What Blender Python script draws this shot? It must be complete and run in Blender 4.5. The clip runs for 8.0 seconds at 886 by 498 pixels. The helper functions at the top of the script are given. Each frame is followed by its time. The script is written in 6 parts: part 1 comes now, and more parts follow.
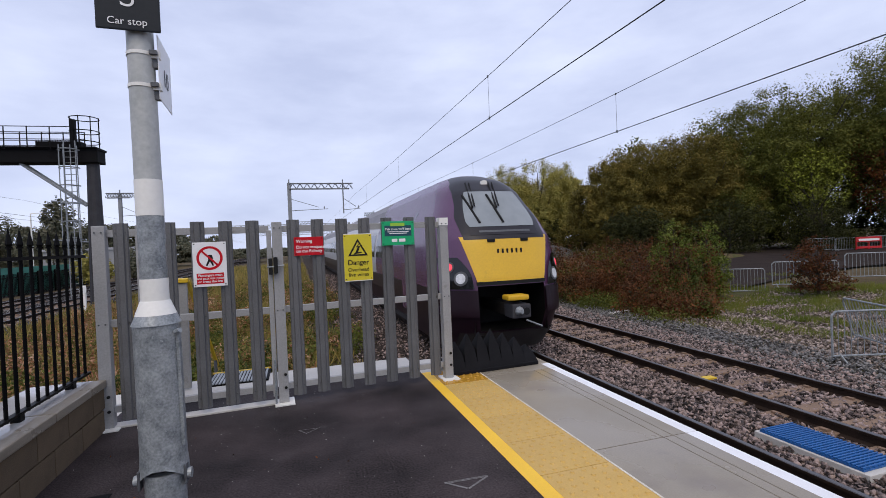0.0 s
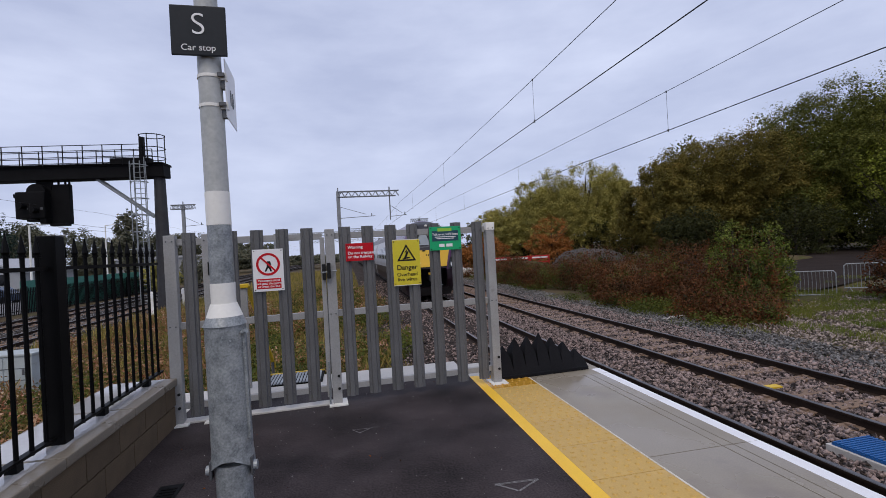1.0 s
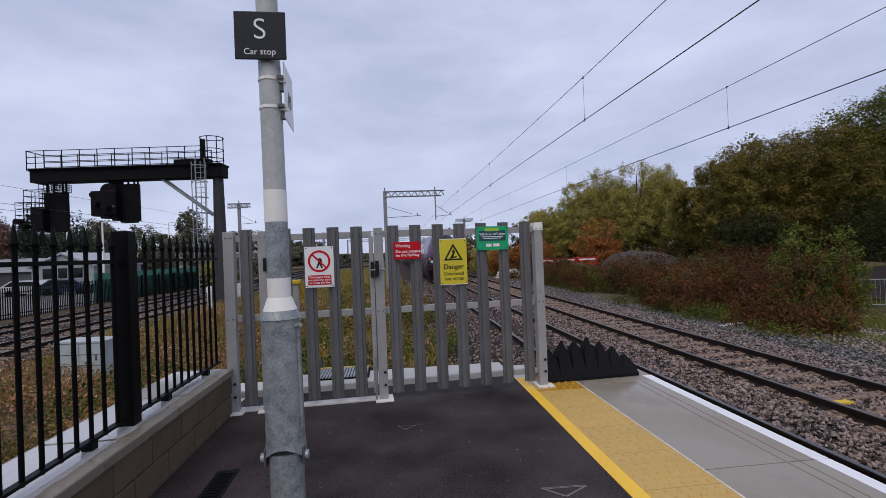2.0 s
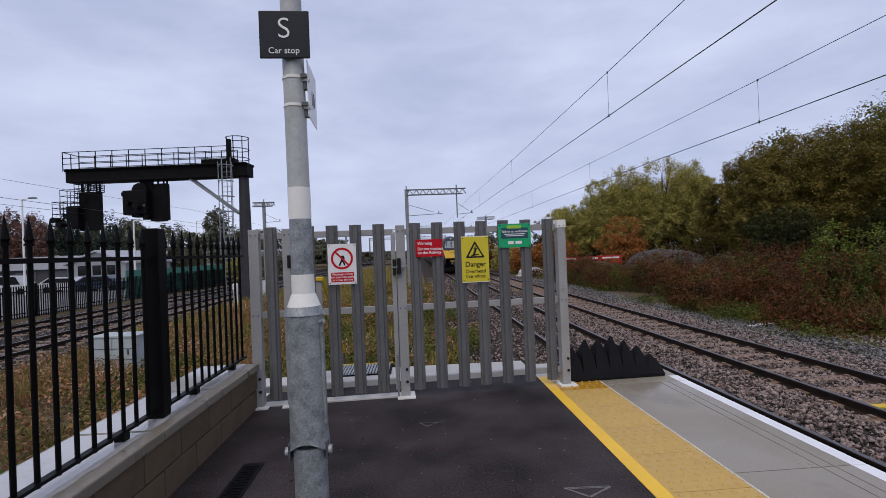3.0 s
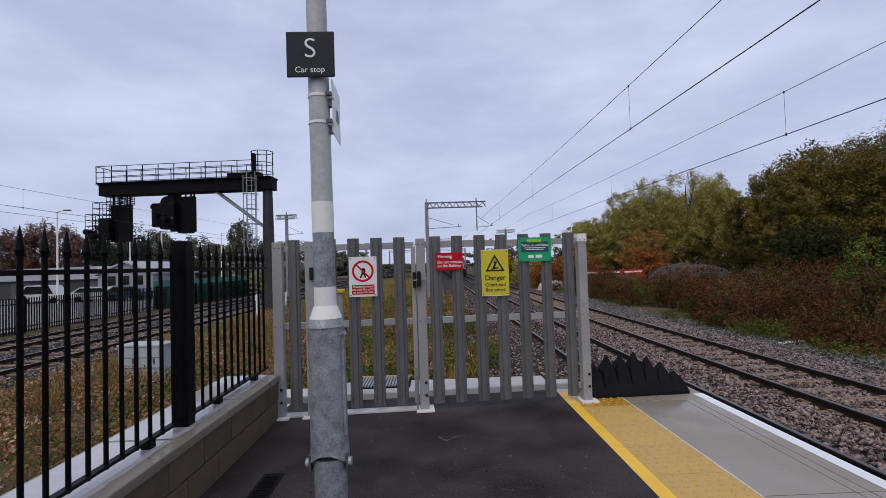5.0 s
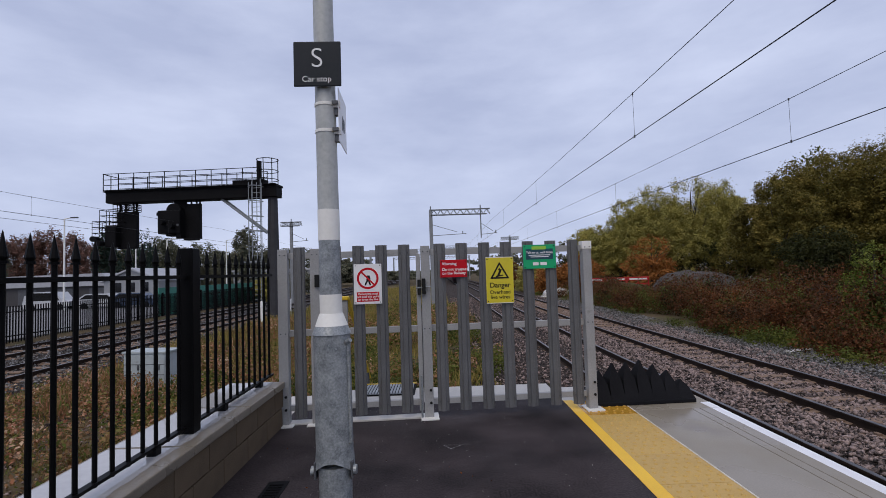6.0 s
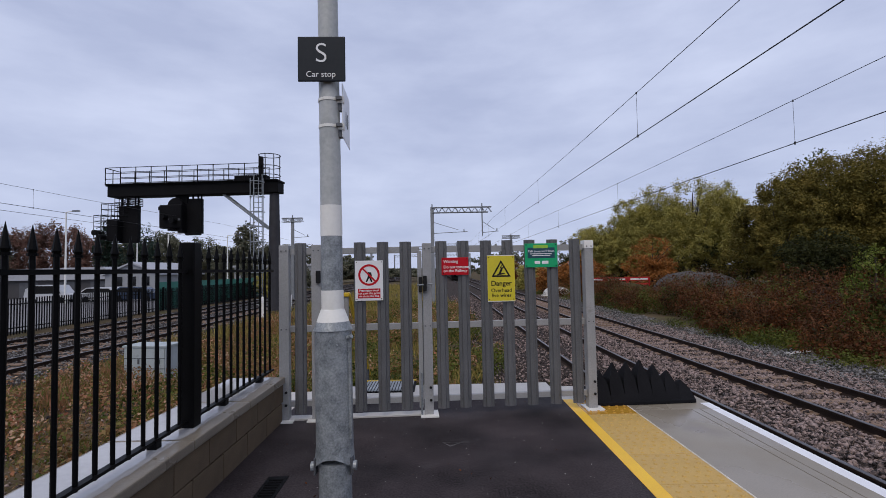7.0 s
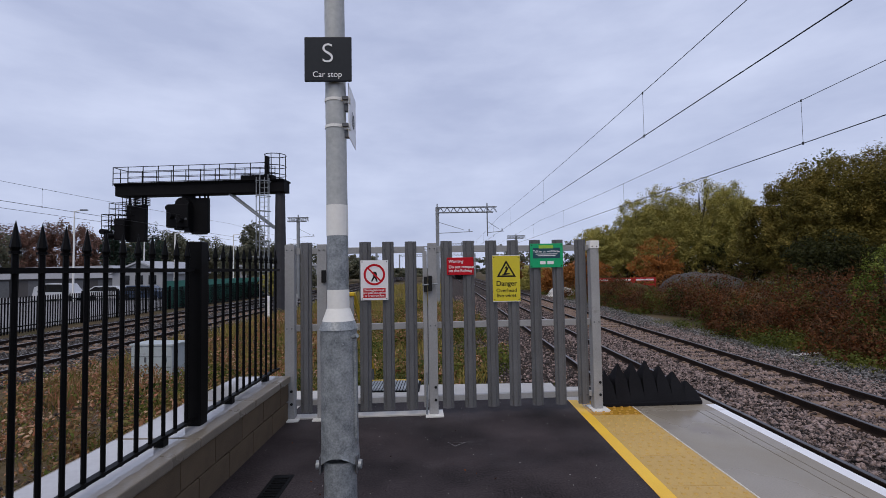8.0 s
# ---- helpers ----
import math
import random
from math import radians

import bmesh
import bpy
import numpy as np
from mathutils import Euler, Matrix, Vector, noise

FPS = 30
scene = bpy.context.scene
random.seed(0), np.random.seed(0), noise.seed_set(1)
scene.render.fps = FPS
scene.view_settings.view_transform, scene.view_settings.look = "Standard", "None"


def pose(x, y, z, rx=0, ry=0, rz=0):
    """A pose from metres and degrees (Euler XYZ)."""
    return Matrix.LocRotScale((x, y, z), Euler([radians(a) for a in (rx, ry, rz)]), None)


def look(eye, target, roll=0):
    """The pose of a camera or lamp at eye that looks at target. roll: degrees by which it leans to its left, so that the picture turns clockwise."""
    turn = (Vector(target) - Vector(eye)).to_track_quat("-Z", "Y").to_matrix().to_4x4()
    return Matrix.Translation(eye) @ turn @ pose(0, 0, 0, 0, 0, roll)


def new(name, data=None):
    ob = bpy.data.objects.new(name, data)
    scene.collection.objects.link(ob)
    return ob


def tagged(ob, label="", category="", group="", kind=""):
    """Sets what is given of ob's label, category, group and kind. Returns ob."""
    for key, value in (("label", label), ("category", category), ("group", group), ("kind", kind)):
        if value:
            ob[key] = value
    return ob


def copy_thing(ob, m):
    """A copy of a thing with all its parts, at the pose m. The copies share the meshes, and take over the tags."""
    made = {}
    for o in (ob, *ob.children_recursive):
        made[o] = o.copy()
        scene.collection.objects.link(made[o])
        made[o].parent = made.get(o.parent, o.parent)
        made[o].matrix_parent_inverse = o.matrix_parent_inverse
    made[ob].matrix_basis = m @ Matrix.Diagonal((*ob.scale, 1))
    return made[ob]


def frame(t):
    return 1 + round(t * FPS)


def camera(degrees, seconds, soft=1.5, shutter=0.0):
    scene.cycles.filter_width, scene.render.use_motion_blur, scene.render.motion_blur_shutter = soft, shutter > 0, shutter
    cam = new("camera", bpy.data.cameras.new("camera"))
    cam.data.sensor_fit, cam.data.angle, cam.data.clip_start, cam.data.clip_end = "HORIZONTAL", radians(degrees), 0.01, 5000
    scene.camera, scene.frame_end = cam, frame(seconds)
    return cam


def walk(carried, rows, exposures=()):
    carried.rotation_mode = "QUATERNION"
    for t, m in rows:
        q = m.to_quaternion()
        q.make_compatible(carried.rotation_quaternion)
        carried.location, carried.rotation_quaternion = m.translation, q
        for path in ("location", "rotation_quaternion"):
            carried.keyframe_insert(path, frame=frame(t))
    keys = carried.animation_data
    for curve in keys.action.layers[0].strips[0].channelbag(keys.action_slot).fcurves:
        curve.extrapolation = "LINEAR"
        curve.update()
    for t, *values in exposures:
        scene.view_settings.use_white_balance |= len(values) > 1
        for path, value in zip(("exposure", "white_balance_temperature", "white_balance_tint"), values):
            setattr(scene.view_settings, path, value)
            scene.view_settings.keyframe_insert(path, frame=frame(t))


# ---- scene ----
cam = camera(86.2, 8.0, 0.6)
PATH = [
    (0, (-0.033, -0.617, 1.528), (0.549, 1.296, 1.501), -2.4),
    (0.5, (-0.047, -0.662, 1.526), (0.458, 1.274, 1.517), -3.1),
    (1, (-0.063, -0.674, 1.523), (0.334, 1.287, 1.527), -3.1),
    (1.5, (-0.08, -0.673, 1.52), (0.209, 1.306, 1.534), -2.6),
    (3, (-0.093, -0.659, 1.511), (0.029, 1.337, 1.52), -2.2),
    (3.5, (-0.09, -0.662, 1.508), (-0.006, 1.336, 1.516), -2.2),
    (4, (-0.09, -0.668, 1.513), (-0.037, 1.331, 1.527), -1.9),
    (4.5, (-0.093, -0.674, 1.515), (-0.046, 1.325, 1.553), -1.8),
    (6, (-0.104, -0.688, 1.519), (-0.079, 1.309, 1.615), -1.8),
    (6.5, (-0.107, -0.686, 1.516), (-0.086, 1.312, 1.608), -1.6),
    (7, (-0.112, -0.683, 1.516), (-0.091, 1.315, 1.603), -1.1),
    (7.5, (-0.116, -0.681, 1.516), (-0.11, 1.317, 1.605), -0.8),
    (8, (-0.115, -0.686, 1.516), (-0.115, 1.313, 1.603), -0.9),
]
walk(cam, [(t, look(eye, target, roll)) for t, eye, target, roll in PATH],
     ((0.0, 0.26, 6460, 9), (0.5, 0.11, 6450, 9), (1.0, 0.03, 6430, 9), (1.5, -0.02, 6420, 9), (3.0, -0.01, 6420, 9),
      (4.5, -0.02, 6420, 9), (6.0, -0.06, 6360, 9), (8.0, -0.06, 6360, 9)))

# ---- light ----
world = bpy.data.worlds.new("overcast")
scene.world = world
world.use_nodes = True
wt = world.node_tree
wt.nodes.clear()
w_out = wt.nodes.new("ShaderNodeOutputWorld")
w_bg = wt.nodes.new("ShaderNodeBackground")
w_sky = wt.nodes.new("ShaderNodeTexSky")
w_sky.sky_type = "NISHITA"
w_sky.sun_disc = False
w_sky.sun_elevation = radians(53)
w_sky.sun_rotation = radians(198)
w_co = wt.nodes.new("ShaderNodeTexCoord")
w_map = wt.nodes.new("ShaderNodeMapping")
w_map.inputs["Scale"].default_value = (1.2, 1.2, 3.6)
w_n = wt.nodes.new("ShaderNodeTexNoise")
w_n.inputs["Scale"].default_value = 2.3
w_n.inputs["Detail"].default_value = 7
w_n.inputs["Roughness"].default_value = 0.55
w_ramp = wt.nodes.new("ShaderNodeValToRGB")
w_ramp.color_ramp.elements[0].position = 0.32
w_ramp.color_ramp.elements[0].color = (4.9, 5.4, 7.5, 1)
w_ramp.color_ramp.elements[1].position = 0.72
w_ramp.color_ramp.elements[1].color = (7.0, 7.5, 9.6, 1)
w_mix = wt.nodes.new("ShaderNodeMixRGB")
w_mix.inputs["Fac"].default_value = 0.93
wt.links.new(w_co.outputs["Generated"], w_map.inputs["Vector"])
wt.links.new(w_map.outputs["Vector"], w_n.inputs["Vector"])
wt.links.new(w_n.outputs["Fac"], w_ramp.inputs["Fac"])
wt.links.new(w_sky.outputs["Color"], w_mix.inputs["Color1"])
wt.links.new(w_ramp.outputs["Color"], w_mix.inputs["Color2"])
wt.links.new(w_mix.outputs["Color"], w_bg.inputs["Color"])
w_bg.inputs["Strength"].default_value = 0.1
wt.links.new(w_bg.outputs["Background"], w_out.inputs["Surface"])

sun_data = bpy.data.lights.new("sun", "SUN")
sun_data.energy = 1.25
sun_data.angle = radians(40)
sun_data.color = (1.0, 0.86, 0.68)
sun = new("sun", sun_data)
sun.matrix_basis = look((0, 0, 60), (14, 42, 0))


# ---- materials ----
def material(name, c1, c2=None, rough=0.7, metal=0.0, scale=4.0, fine=60.0, bump=0.15, depth=0.01, island=0.0, obj_var=0.0,
             stain=None, stain_scale=1.2, stain_at=0.58, rough2=None, wet=None, spec=0.5):
    """A procedural surface: two noise scales mix two colours; optional stains, per-piece variation and wet patches."""
    m = bpy.data.materials.new(name)
    m.use_nodes = True
    nt = m.node_tree
    b = nt.nodes["Principled BSDF"]
    c2 = c2 or tuple(min(1, c * 0.78) for c in c1)
    co = nt.nodes.new("ShaderNodeTexCoord")
    n1 = nt.nodes.new("ShaderNodeTexNoise")
    n1.inputs["Scale"].default_value = scale
    n1.inputs["Detail"].default_value = 6
    n2 = nt.nodes.new("ShaderNodeTexNoise")
    n2.inputs["Scale"].default_value = fine
    n2.inputs["Detail"].default_value = 3
    nt.links.new(co.outputs["Object"], n1.inputs["Vector"])
    nt.links.new(co.outputs["Object"], n2.inputs["Vector"])
    add = nt.nodes.new("ShaderNodeMath")
    add.operation = "MULTIPLY_ADD"
    add.inputs[1].default_value = 1.5
    nt.links.new(n2.outputs["Fac"], add.inputs[0])
    sub = nt.nodes.new("ShaderNodeMath")
    sub.operation = "MULTIPLY_ADD"
    sub.inputs[1].default_value = 1.6
    sub.inputs[2].default_value = -1.05
    nt.links.new(n1.outputs["Fac"], sub.inputs[0])
    nt.links.new(sub.outputs[0], add.inputs[2])
    last = add.outputs[0]
    if island or obj_var:
        src = nt.nodes.new("ShaderNodeNewGeometry" if island else "ShaderNodeObjectInfo")
        v = nt.nodes.new("ShaderNodeMath")
        v.operation = "MULTIPLY_ADD"
        v.inputs[1].default_value = island or obj_var
        nt.links.new(src.outputs["Random Per Island" if island else "Random"], v.inputs[0])
        off = nt.nodes.new("ShaderNodeMath")
        off.operation = "ADD"
        off.inputs[1].default_value = -0.5 * (island or obj_var)
        nt.links.new(last, v.inputs[2])
        nt.links.new(v.outputs[0], off.inputs[0])
        last = off.outputs[0]
    ramp = nt.nodes.new("ShaderNodeMixRGB")
    ramp.use_clamp = True
    ramp.inputs["Color1"].default_value = (*c1, 1)
    ramp.inputs["Color2"].default_value = (*c2, 1)
    nt.links.new(last, ramp.inputs["Fac"])
    colour = ramp.outputs["Color"]
    if stain:
        n3 = nt.nodes.new("ShaderNodeTexNoise")
        n3.inputs["Scale"].default_value = stain_scale
        n3.inputs["Detail"].default_value = 8
        n3.inputs["Roughness"].default_value = 0.65
        nt.links.new(co.outputs["Object"], n3.inputs["Vector"])
        r3 = nt.nodes.new("ShaderNodeValToRGB")
        r3.color_ramp.elements[0].position = stain_at
        r3.color_ramp.elements[1].position = stain_at + 0.14
        nt.links.new(n3.outputs["Fac"], r3.inputs["Fac"])
        mx = nt.nodes.new("ShaderNodeMixRGB")
        mx.inputs["Color2"].default_value = (*stain, 1)
        nt.links.new(r3.outputs["Color"], mx.inputs["Fac"])
        nt.links.new(colour, mx.inputs["Color1"])
        colour = mx.outputs["Color"]
    nt.links.new(colour, b.inputs["Base Color"])
    b.inputs["Roughness"].default_value = rough
    b.inputs["Metallic"].default_value = metal
    b.inputs["Specular IOR Level"].default_value = spec
    if rough2 is not None:
        n4 = nt.nodes.new("ShaderNodeTexNoise")
        n4.inputs["Scale"].default_value = wet or 1.5
        n4.inputs["Detail"].default_value = 5
        nt.links.new(co.outputs["Object"], n4.inputs["Vector"])
        mr = nt.nodes.new("ShaderNodeMapRange")
        mr.inputs["From Min"].default_value = 0.4
        mr.inputs["From Max"].default_value = 0.6
        mr.inputs["To Min"].default_value = rough
        mr.inputs["To Max"].default_value = rough2
        nt.links.new(n4.outputs["Fac"], mr.inputs["Value"])
        nt.links.new(mr.outputs["Result"], b.inputs["Roughness"])
    if bump:
        bp = nt.nodes.new("ShaderNodeBump")
        bp.inputs["Strength"].default_value = bump
        bp.inputs["Distance"].default_value = depth
        nt.links.new(n2.outputs["Fac"], bp.inputs["Height"])
        nt.links.new(bp.outputs["Normal"], b.inputs["Normal"])
    return m


def leaf_material(name, colours, sub=0.25):
    """Foliage whose pieces take their colour by chance from a few leaf tones."""
    m = bpy.data.materials.new(name)
    m.use_nodes = True
    nt = m.node_tree
    b = nt.nodes["Principled BSDF"]
    g = nt.nodes.new("ShaderNodeNewGeometry")
    r = nt.nodes.new("ShaderNodeValToRGB")
    els = r.color_ramp.elements
    while len(els) < len(colours):
        els.new(0.5)
    for i, c in enumerate(colours):
        els[i].position = i / max(1, len(colours) - 1)
        els[i].color = (*c, 1)
    co = nt.nodes.new("ShaderNodeTexCoord")
    n = nt.nodes.new("ShaderNodeTexNoise")
    n.inputs["Scale"].default_value = 0.7
    n.inputs["Detail"].default_value = 4
    nt.links.new(co.outputs["Object"], n.inputs["Vector"])
    mix = nt.nodes.new("ShaderNodeMath")
    mix.operation = "MULTIPLY_ADD"
    mix.inputs[1].default_value = 0.42
    nt.links.new(g.outputs["Random Per Island"], mix.inputs[0])
    sc = nt.nodes.new("ShaderNodeMath")
    sc.operation = "MULTIPLY_ADD"
    sc.inputs[1].default_value = 1.3
    sc.inputs[2].default_value = -0.36
    nt.links.new(n.outputs["Fac"], sc.inputs[0])
    nt.links.new(sc.outputs[0], mix.inputs[2])
    nt.links.new(mix.outputs[0], r.inputs["Fac"])
    nt.links.new(r.outputs["Color"], b.inputs["Base Color"])
    b.inputs["Roughness"].default_value = 0.75
    b.inputs["Specular IOR Level"].default_value = 0.2
    tr = nt.nodes.new("ShaderNodeBsdfTranslucent")
    nt.links.new(r.outputs["Color"], tr.inputs["Color"])
    ms = nt.nodes.new("ShaderNodeMixShader")
    ms.inputs[0].default_value = sub
    nt.links.new(b.outputs[0], ms.inputs[1])
    nt.links.new(tr.outputs[0], ms.inputs[2])
    nt.links.new(ms.outputs[0], nt.nodes["Material Output"].inputs["Surface"])
    return m


def glow(name, colour, strength):
    m = bpy.data.materials.new(name)
    m.use_nodes = True
    b = m.node_tree.nodes["Principled BSDF"]
    b.inputs["Base Color"].default_value = (*colour, 1)
    b.inputs["Emission Color"].default_value = (*colour, 1)
    b.inputs["Emission Strength"].default_value = strength
    b.inputs["Roughness"].default_value = 0.2
    return m


M_ASPHALT = material("asphalt", (0.003, 0.0026, 0.0028), (0.070, 0.056, 0.058), 0.78, scale=1.5, fine=75, bump=0.7, depth=0.003,
                     stain=(0.068, 0.060, 0.062), stain_scale=2.2, stain_at=0.62, rough2=0.6, wet=0.9, spec=0.12)
M_COPING = material("wet_coping_concrete", (0.295, 0.258, 0.200), (0.225, 0.195, 0.152), 0.42, scale=1.3, fine=90, bump=0.12, depth=0.003,
                    stain=(0.20, 0.168, 0.14), stain_scale=1.0, stain_at=0.56, rough2=0.15, wet=0.8, spec=0.4)
M_TACTILE = material("yellow_tactile", (0.58, 0.375, 0.105), (0.46, 0.295, 0.082), 0.55, scale=2.2, fine=90, bump=0.15, depth=0.003,
                     stain=(0.40, 0.265, 0.10), stain_scale=1.8, stain_at=0.57, rough2=0.2, wet=0.9, obj_var=0.3, spec=0.35)
M_TACTILE_WET = material("soaked_tactile", (0.50, 0.27, 0.030), (0.38, 0.20, 0.025), 0.10, scale=2.2, fine=60, bump=0.04, depth=0.002, rough2=0.30, wet=2.4, spec=0.5)
M_YELLOWLINE = material("yellow_line_paint", (0.90, 0.55, 0.03), (0.80, 0.47, 0.03), 0.5, scale=3, fine=120, bump=0.1, depth=0.002,
                        stain=(0.42, 0.27, 0.06), stain_scale=5, stain_at=0.66)
M_WHITELINE = material("white_line_paint", (0.84, 0.85, 0.88), (0.72, 0.72, 0.74), 0.45, scale=3, fine=120, bump=0.1, depth=0.002,
                       stain=(0.5, 0.49, 0.47), stain_scale=4, stain_at=0.66)
M_CONCRETE = material("pale_concrete", (0.56, 0.54, 0.505), (0.44, 0.42, 0.39), 0.6, scale=2, fine=110, bump=0.2, depth=0.004,
                      stain=(0.27, 0.255, 0.235), stain_scale=1.6, stain_at=0.6)
M_JOINT = material("mortar_joint", (0.72, 0.69, 0.62), (0.45, 0.40, 0.31), 0.8, scale=7, fine=60, bump=0.2)
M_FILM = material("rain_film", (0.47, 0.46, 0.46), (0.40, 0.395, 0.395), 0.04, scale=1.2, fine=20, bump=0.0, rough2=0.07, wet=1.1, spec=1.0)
M_WALLCAP = material("wall_cap_stone", (0.255, 0.218, 0.168), (0.185, 0.158, 0.122), 0.45, scale=2, fine=90, bump=0.15, depth=0.003,
                     stain=(0.16, 0.14, 0.11), stain_scale=1.4, stain_at=0.58, rough2=0.2, wet=0.7)
M_BLOCK = material("sand_concrete_block", (0.148, 0.106, 0.066), (0.098, 0.072, 0.047), 0.9, scale=5, fine=150, bump=0.4, depth=0.005,
                   stain=(0.085, 0.070, 0.050), stain_scale=2.0, stain_at=0.6, obj_var=0.35, spec=0.25)
M_MORTAR = material("mortar", (0.10, 0.085, 0.066), None, 0.9, scale=6, fine=120, bump=0.3, spec=0.2)
M_GRP = material("grey_palisade", (0.138, 0.139, 0.143), (0.088, 0.089, 0.092), 0.6, scale=3, fine=70, bump=0.08, depth=0.002,
                 stain=(0.062, 0.061, 0.060), stain_scale=6, stain_at=0.62, obj_var=0.35, spec=0.35)
M_GRPLIGHT = material("light_grey_post", (0.34, 0.34, 0.338), (0.26, 0.26, 0.258), 0.5, scale=3, fine=70, bump=0.08, depth=0.002,
                      stain=(0.19, 0.18, 0.165), stain_scale=5, stain_at=0.61, spec=0.4)
M_GALV = material("galvanised_steel", (0.36, 0.385, 0.40), (0.13, 0.147, 0.16), 0.40, 0.15, scale=17, fine=95, bump=0.1, depth=0.002,
                  stain=(0.52, 0.54, 0.55), stain_scale=34, stain_at=0.63)
M_SHAFT = material("pale_galvanised_shaft", (0.49, 0.50, 0.49), (0.35, 0.365, 0.36), 0.55, 0.1, scale=7, fine=45, bump=0.08, depth=0.002,
                   stain=(0.30, 0.305, 0.30), stain_scale=9, stain_at=0.66)
M_WHITEBAND = material("white_band", (0.82, 0.81, 0.77), (0.74, 0.73, 0.69), 0.5, scale=4, fine=50, bump=0.05)
M_BLACKSTEEL = material("black_painted_steel", (0.002, 0.002, 0.0023), (0.004, 0.004, 0.0044), 0.45, scale=5, fine=80, bump=0.06, depth=0.002, spec=0.09)
M_DARKSTEEL = material("dark_weathered_steel", (0.0035, 0.0036, 0.0043), (0.008, 0.008, 0.009), 0.7, scale=2, fine=30, bump=0.1, spec=0.1)
M_GREYSTEEL = material("grey_steel", (0.10, 0.105, 0.115), (0.065, 0.068, 0.075), 0.55, 0.2, scale=3, fine=40, bump=0.1)
M_GANTRYMAST = material("dark_grey_mast", (0.050, 0.050, 0.056), (0.032, 0.031, 0.035), 0.65, scale=3, fine=40, bump=0.1, spec=0.3)
M_MAST = material("galvanised_mast", (0.27, 0.285, 0.30), (0.19, 0.20, 0.215), 0.55, 0.1, scale=3, fine=30, bump=0.05)
M_RAILSIDE = material("rusty_rail", (0.017, 0.011, 0.0085), (0.034, 0.021, 0.0145), 0.85, 0.0, scale=5, fine=60, bump=0.2, spec=0.15)
M_RAILHEAD = material("worn_rail_head", (0.20, 0.195, 0.20), (0.12, 0.115, 0.118), 0.42, 0.8, scale=3, fine=40, bump=0.05)
M_SLEEPER = material("concrete_sleeper", (0.25, 0.165, 0.110), (0.16, 0.105, 0.072), 0.85, scale=5, fine=60, bump=0.3, obj_var=0.4)
M_STONE = material("ballast_stone", (0.36, 0.272, 0.245), (0.020, 0.016, 0.015), 0.85, scale=9, fine=50, bump=0.3, island=1.2, spec=0.3)
M_STONE_GREY = material("grey_ballast_stone", (0.265, 0.255, 0.246), (0.040, 0.038, 0.038), 0.85, scale=9, fine=50, bump=0.3, island=1.1, spec=0.3)
M_GRAVEL = material("pale_gravel", (0.43, 0.35, 0.305), (0.075, 0.060, 0.052), 0.85, scale=9, fine=50, bump=0.3, island=1.2, spec=0.3)
M_GROUND = material("rough_ground", (0.125, 0.088, 0.050), (0.055, 0.045, 0.022), 0.95, scale=0.6, fine=9, bump=0.6, depth=0.06,
                    stain=(0.065, 0.075, 0.022), stain_scale=0.35, stain_at=0.54, spec=0.15)
M_BALLASTBED = material("ballast_bed", (0.075, 0.058, 0.050), (0.018, 0.014, 0.012), 0.95, scale=14, fine=34, bump=1.0, depth=0.05, spec=0.15)
M_PAVE = material("worn_paving", (0.20, 0.195, 0.20), (0.14, 0.138, 0.142), 0.8, scale=0.7, fine=14, bump=0.2, depth=0.01, stain=(0.10, 0.098, 0.098), stain_scale=0.4, stain_at=0.58)
M_DIRT = material("brown_dirt", (0.040, 0.030, 0.026), (0.020, 0.015, 0.013), 0.95, scale=0.8, fine=12, bump=0.4, depth=0.03, spec=0.08)
M_RUBBER = material("black_rubber", (0.0065, 0.0065, 0.008), (0.011, 0.011, 0.013), 0.75, scale=6, fine=60, bump=0.1, spec=0.12)
M_BLUE = material("blue_grating", (0.010, 0.105, 0.33), (0.008, 0.075, 0.25), 0.5, scale=4, fine=50, bump=0.1)
M_SIGNBLACK = material("charcoal_sign", (0.014, 0.018, 0.023), (0.020, 0.024, 0.030), 0.5, scale=3, fine=40, bump=0.03, spec=0.2)
M_SIGNWHITE = material("white_sign", (0.80, 0.80, 0.80), (0.74, 0.74, 0.75), 0.35, scale=3, fine=40, bump=0.02)
M_SIGNRED = material("red_sign", (0.52, 0.008, 0.018), (0.44, 0.008, 0.016), 0.5, scale=3, fine=40, bump=0.02, spec=0.15)
M_SIGNYELLOW = material("yellow_sign", (0.66, 0.56, 0.02), (0.58, 0.48, 0.02), 0.35, scale=3, fine=40, bump=0.02)
M_SIGNGREEN = material("green_sign", (0.0, 0.38, 0.14), (0.0, 0.33, 0.12), 0.35, scale=3, fine=40, bump=0.02)
M_SIGNNAVY = material("navy_panel", (0.005, 0.05, 0.075), (0.006, 0.06, 0.085), 0.35, scale=3, fine=40, bump=0.02)
M_SIGNLIME = material("lime_panel", (0.35, 0.62, 0.05), None, 0.4, scale=3, fine=40, bump=0.02)
M_INK = material("black_ink", (0.008, 0.008, 0.008), (0.014, 0.014, 0.014), 0.6, scale=3, fine=40, bump=0, spec=0.2)
M_HANDRAIL = material("yellow_handrail", (0.70, 0.47, 0.02), (0.58, 0.38, 0.02), 0.45, scale=5, fine=60, bump=0.05)
M_CABINET = material("pale_blue_cabinet", (0.42, 0.47, 0.48), (0.33, 0.37, 0.38), 0.6, scale=3, fine=60, bump=0.05,
                     stain=(0.22, 0.22, 0.2), stain_scale=3, stain_at=0.6)
M_AUBERGINE = material("aubergine_paint", (0.105, 0.046, 0.108), (0.085, 0.036, 0.088), 0.26, scale=1.2, fine=30, bump=0.02)
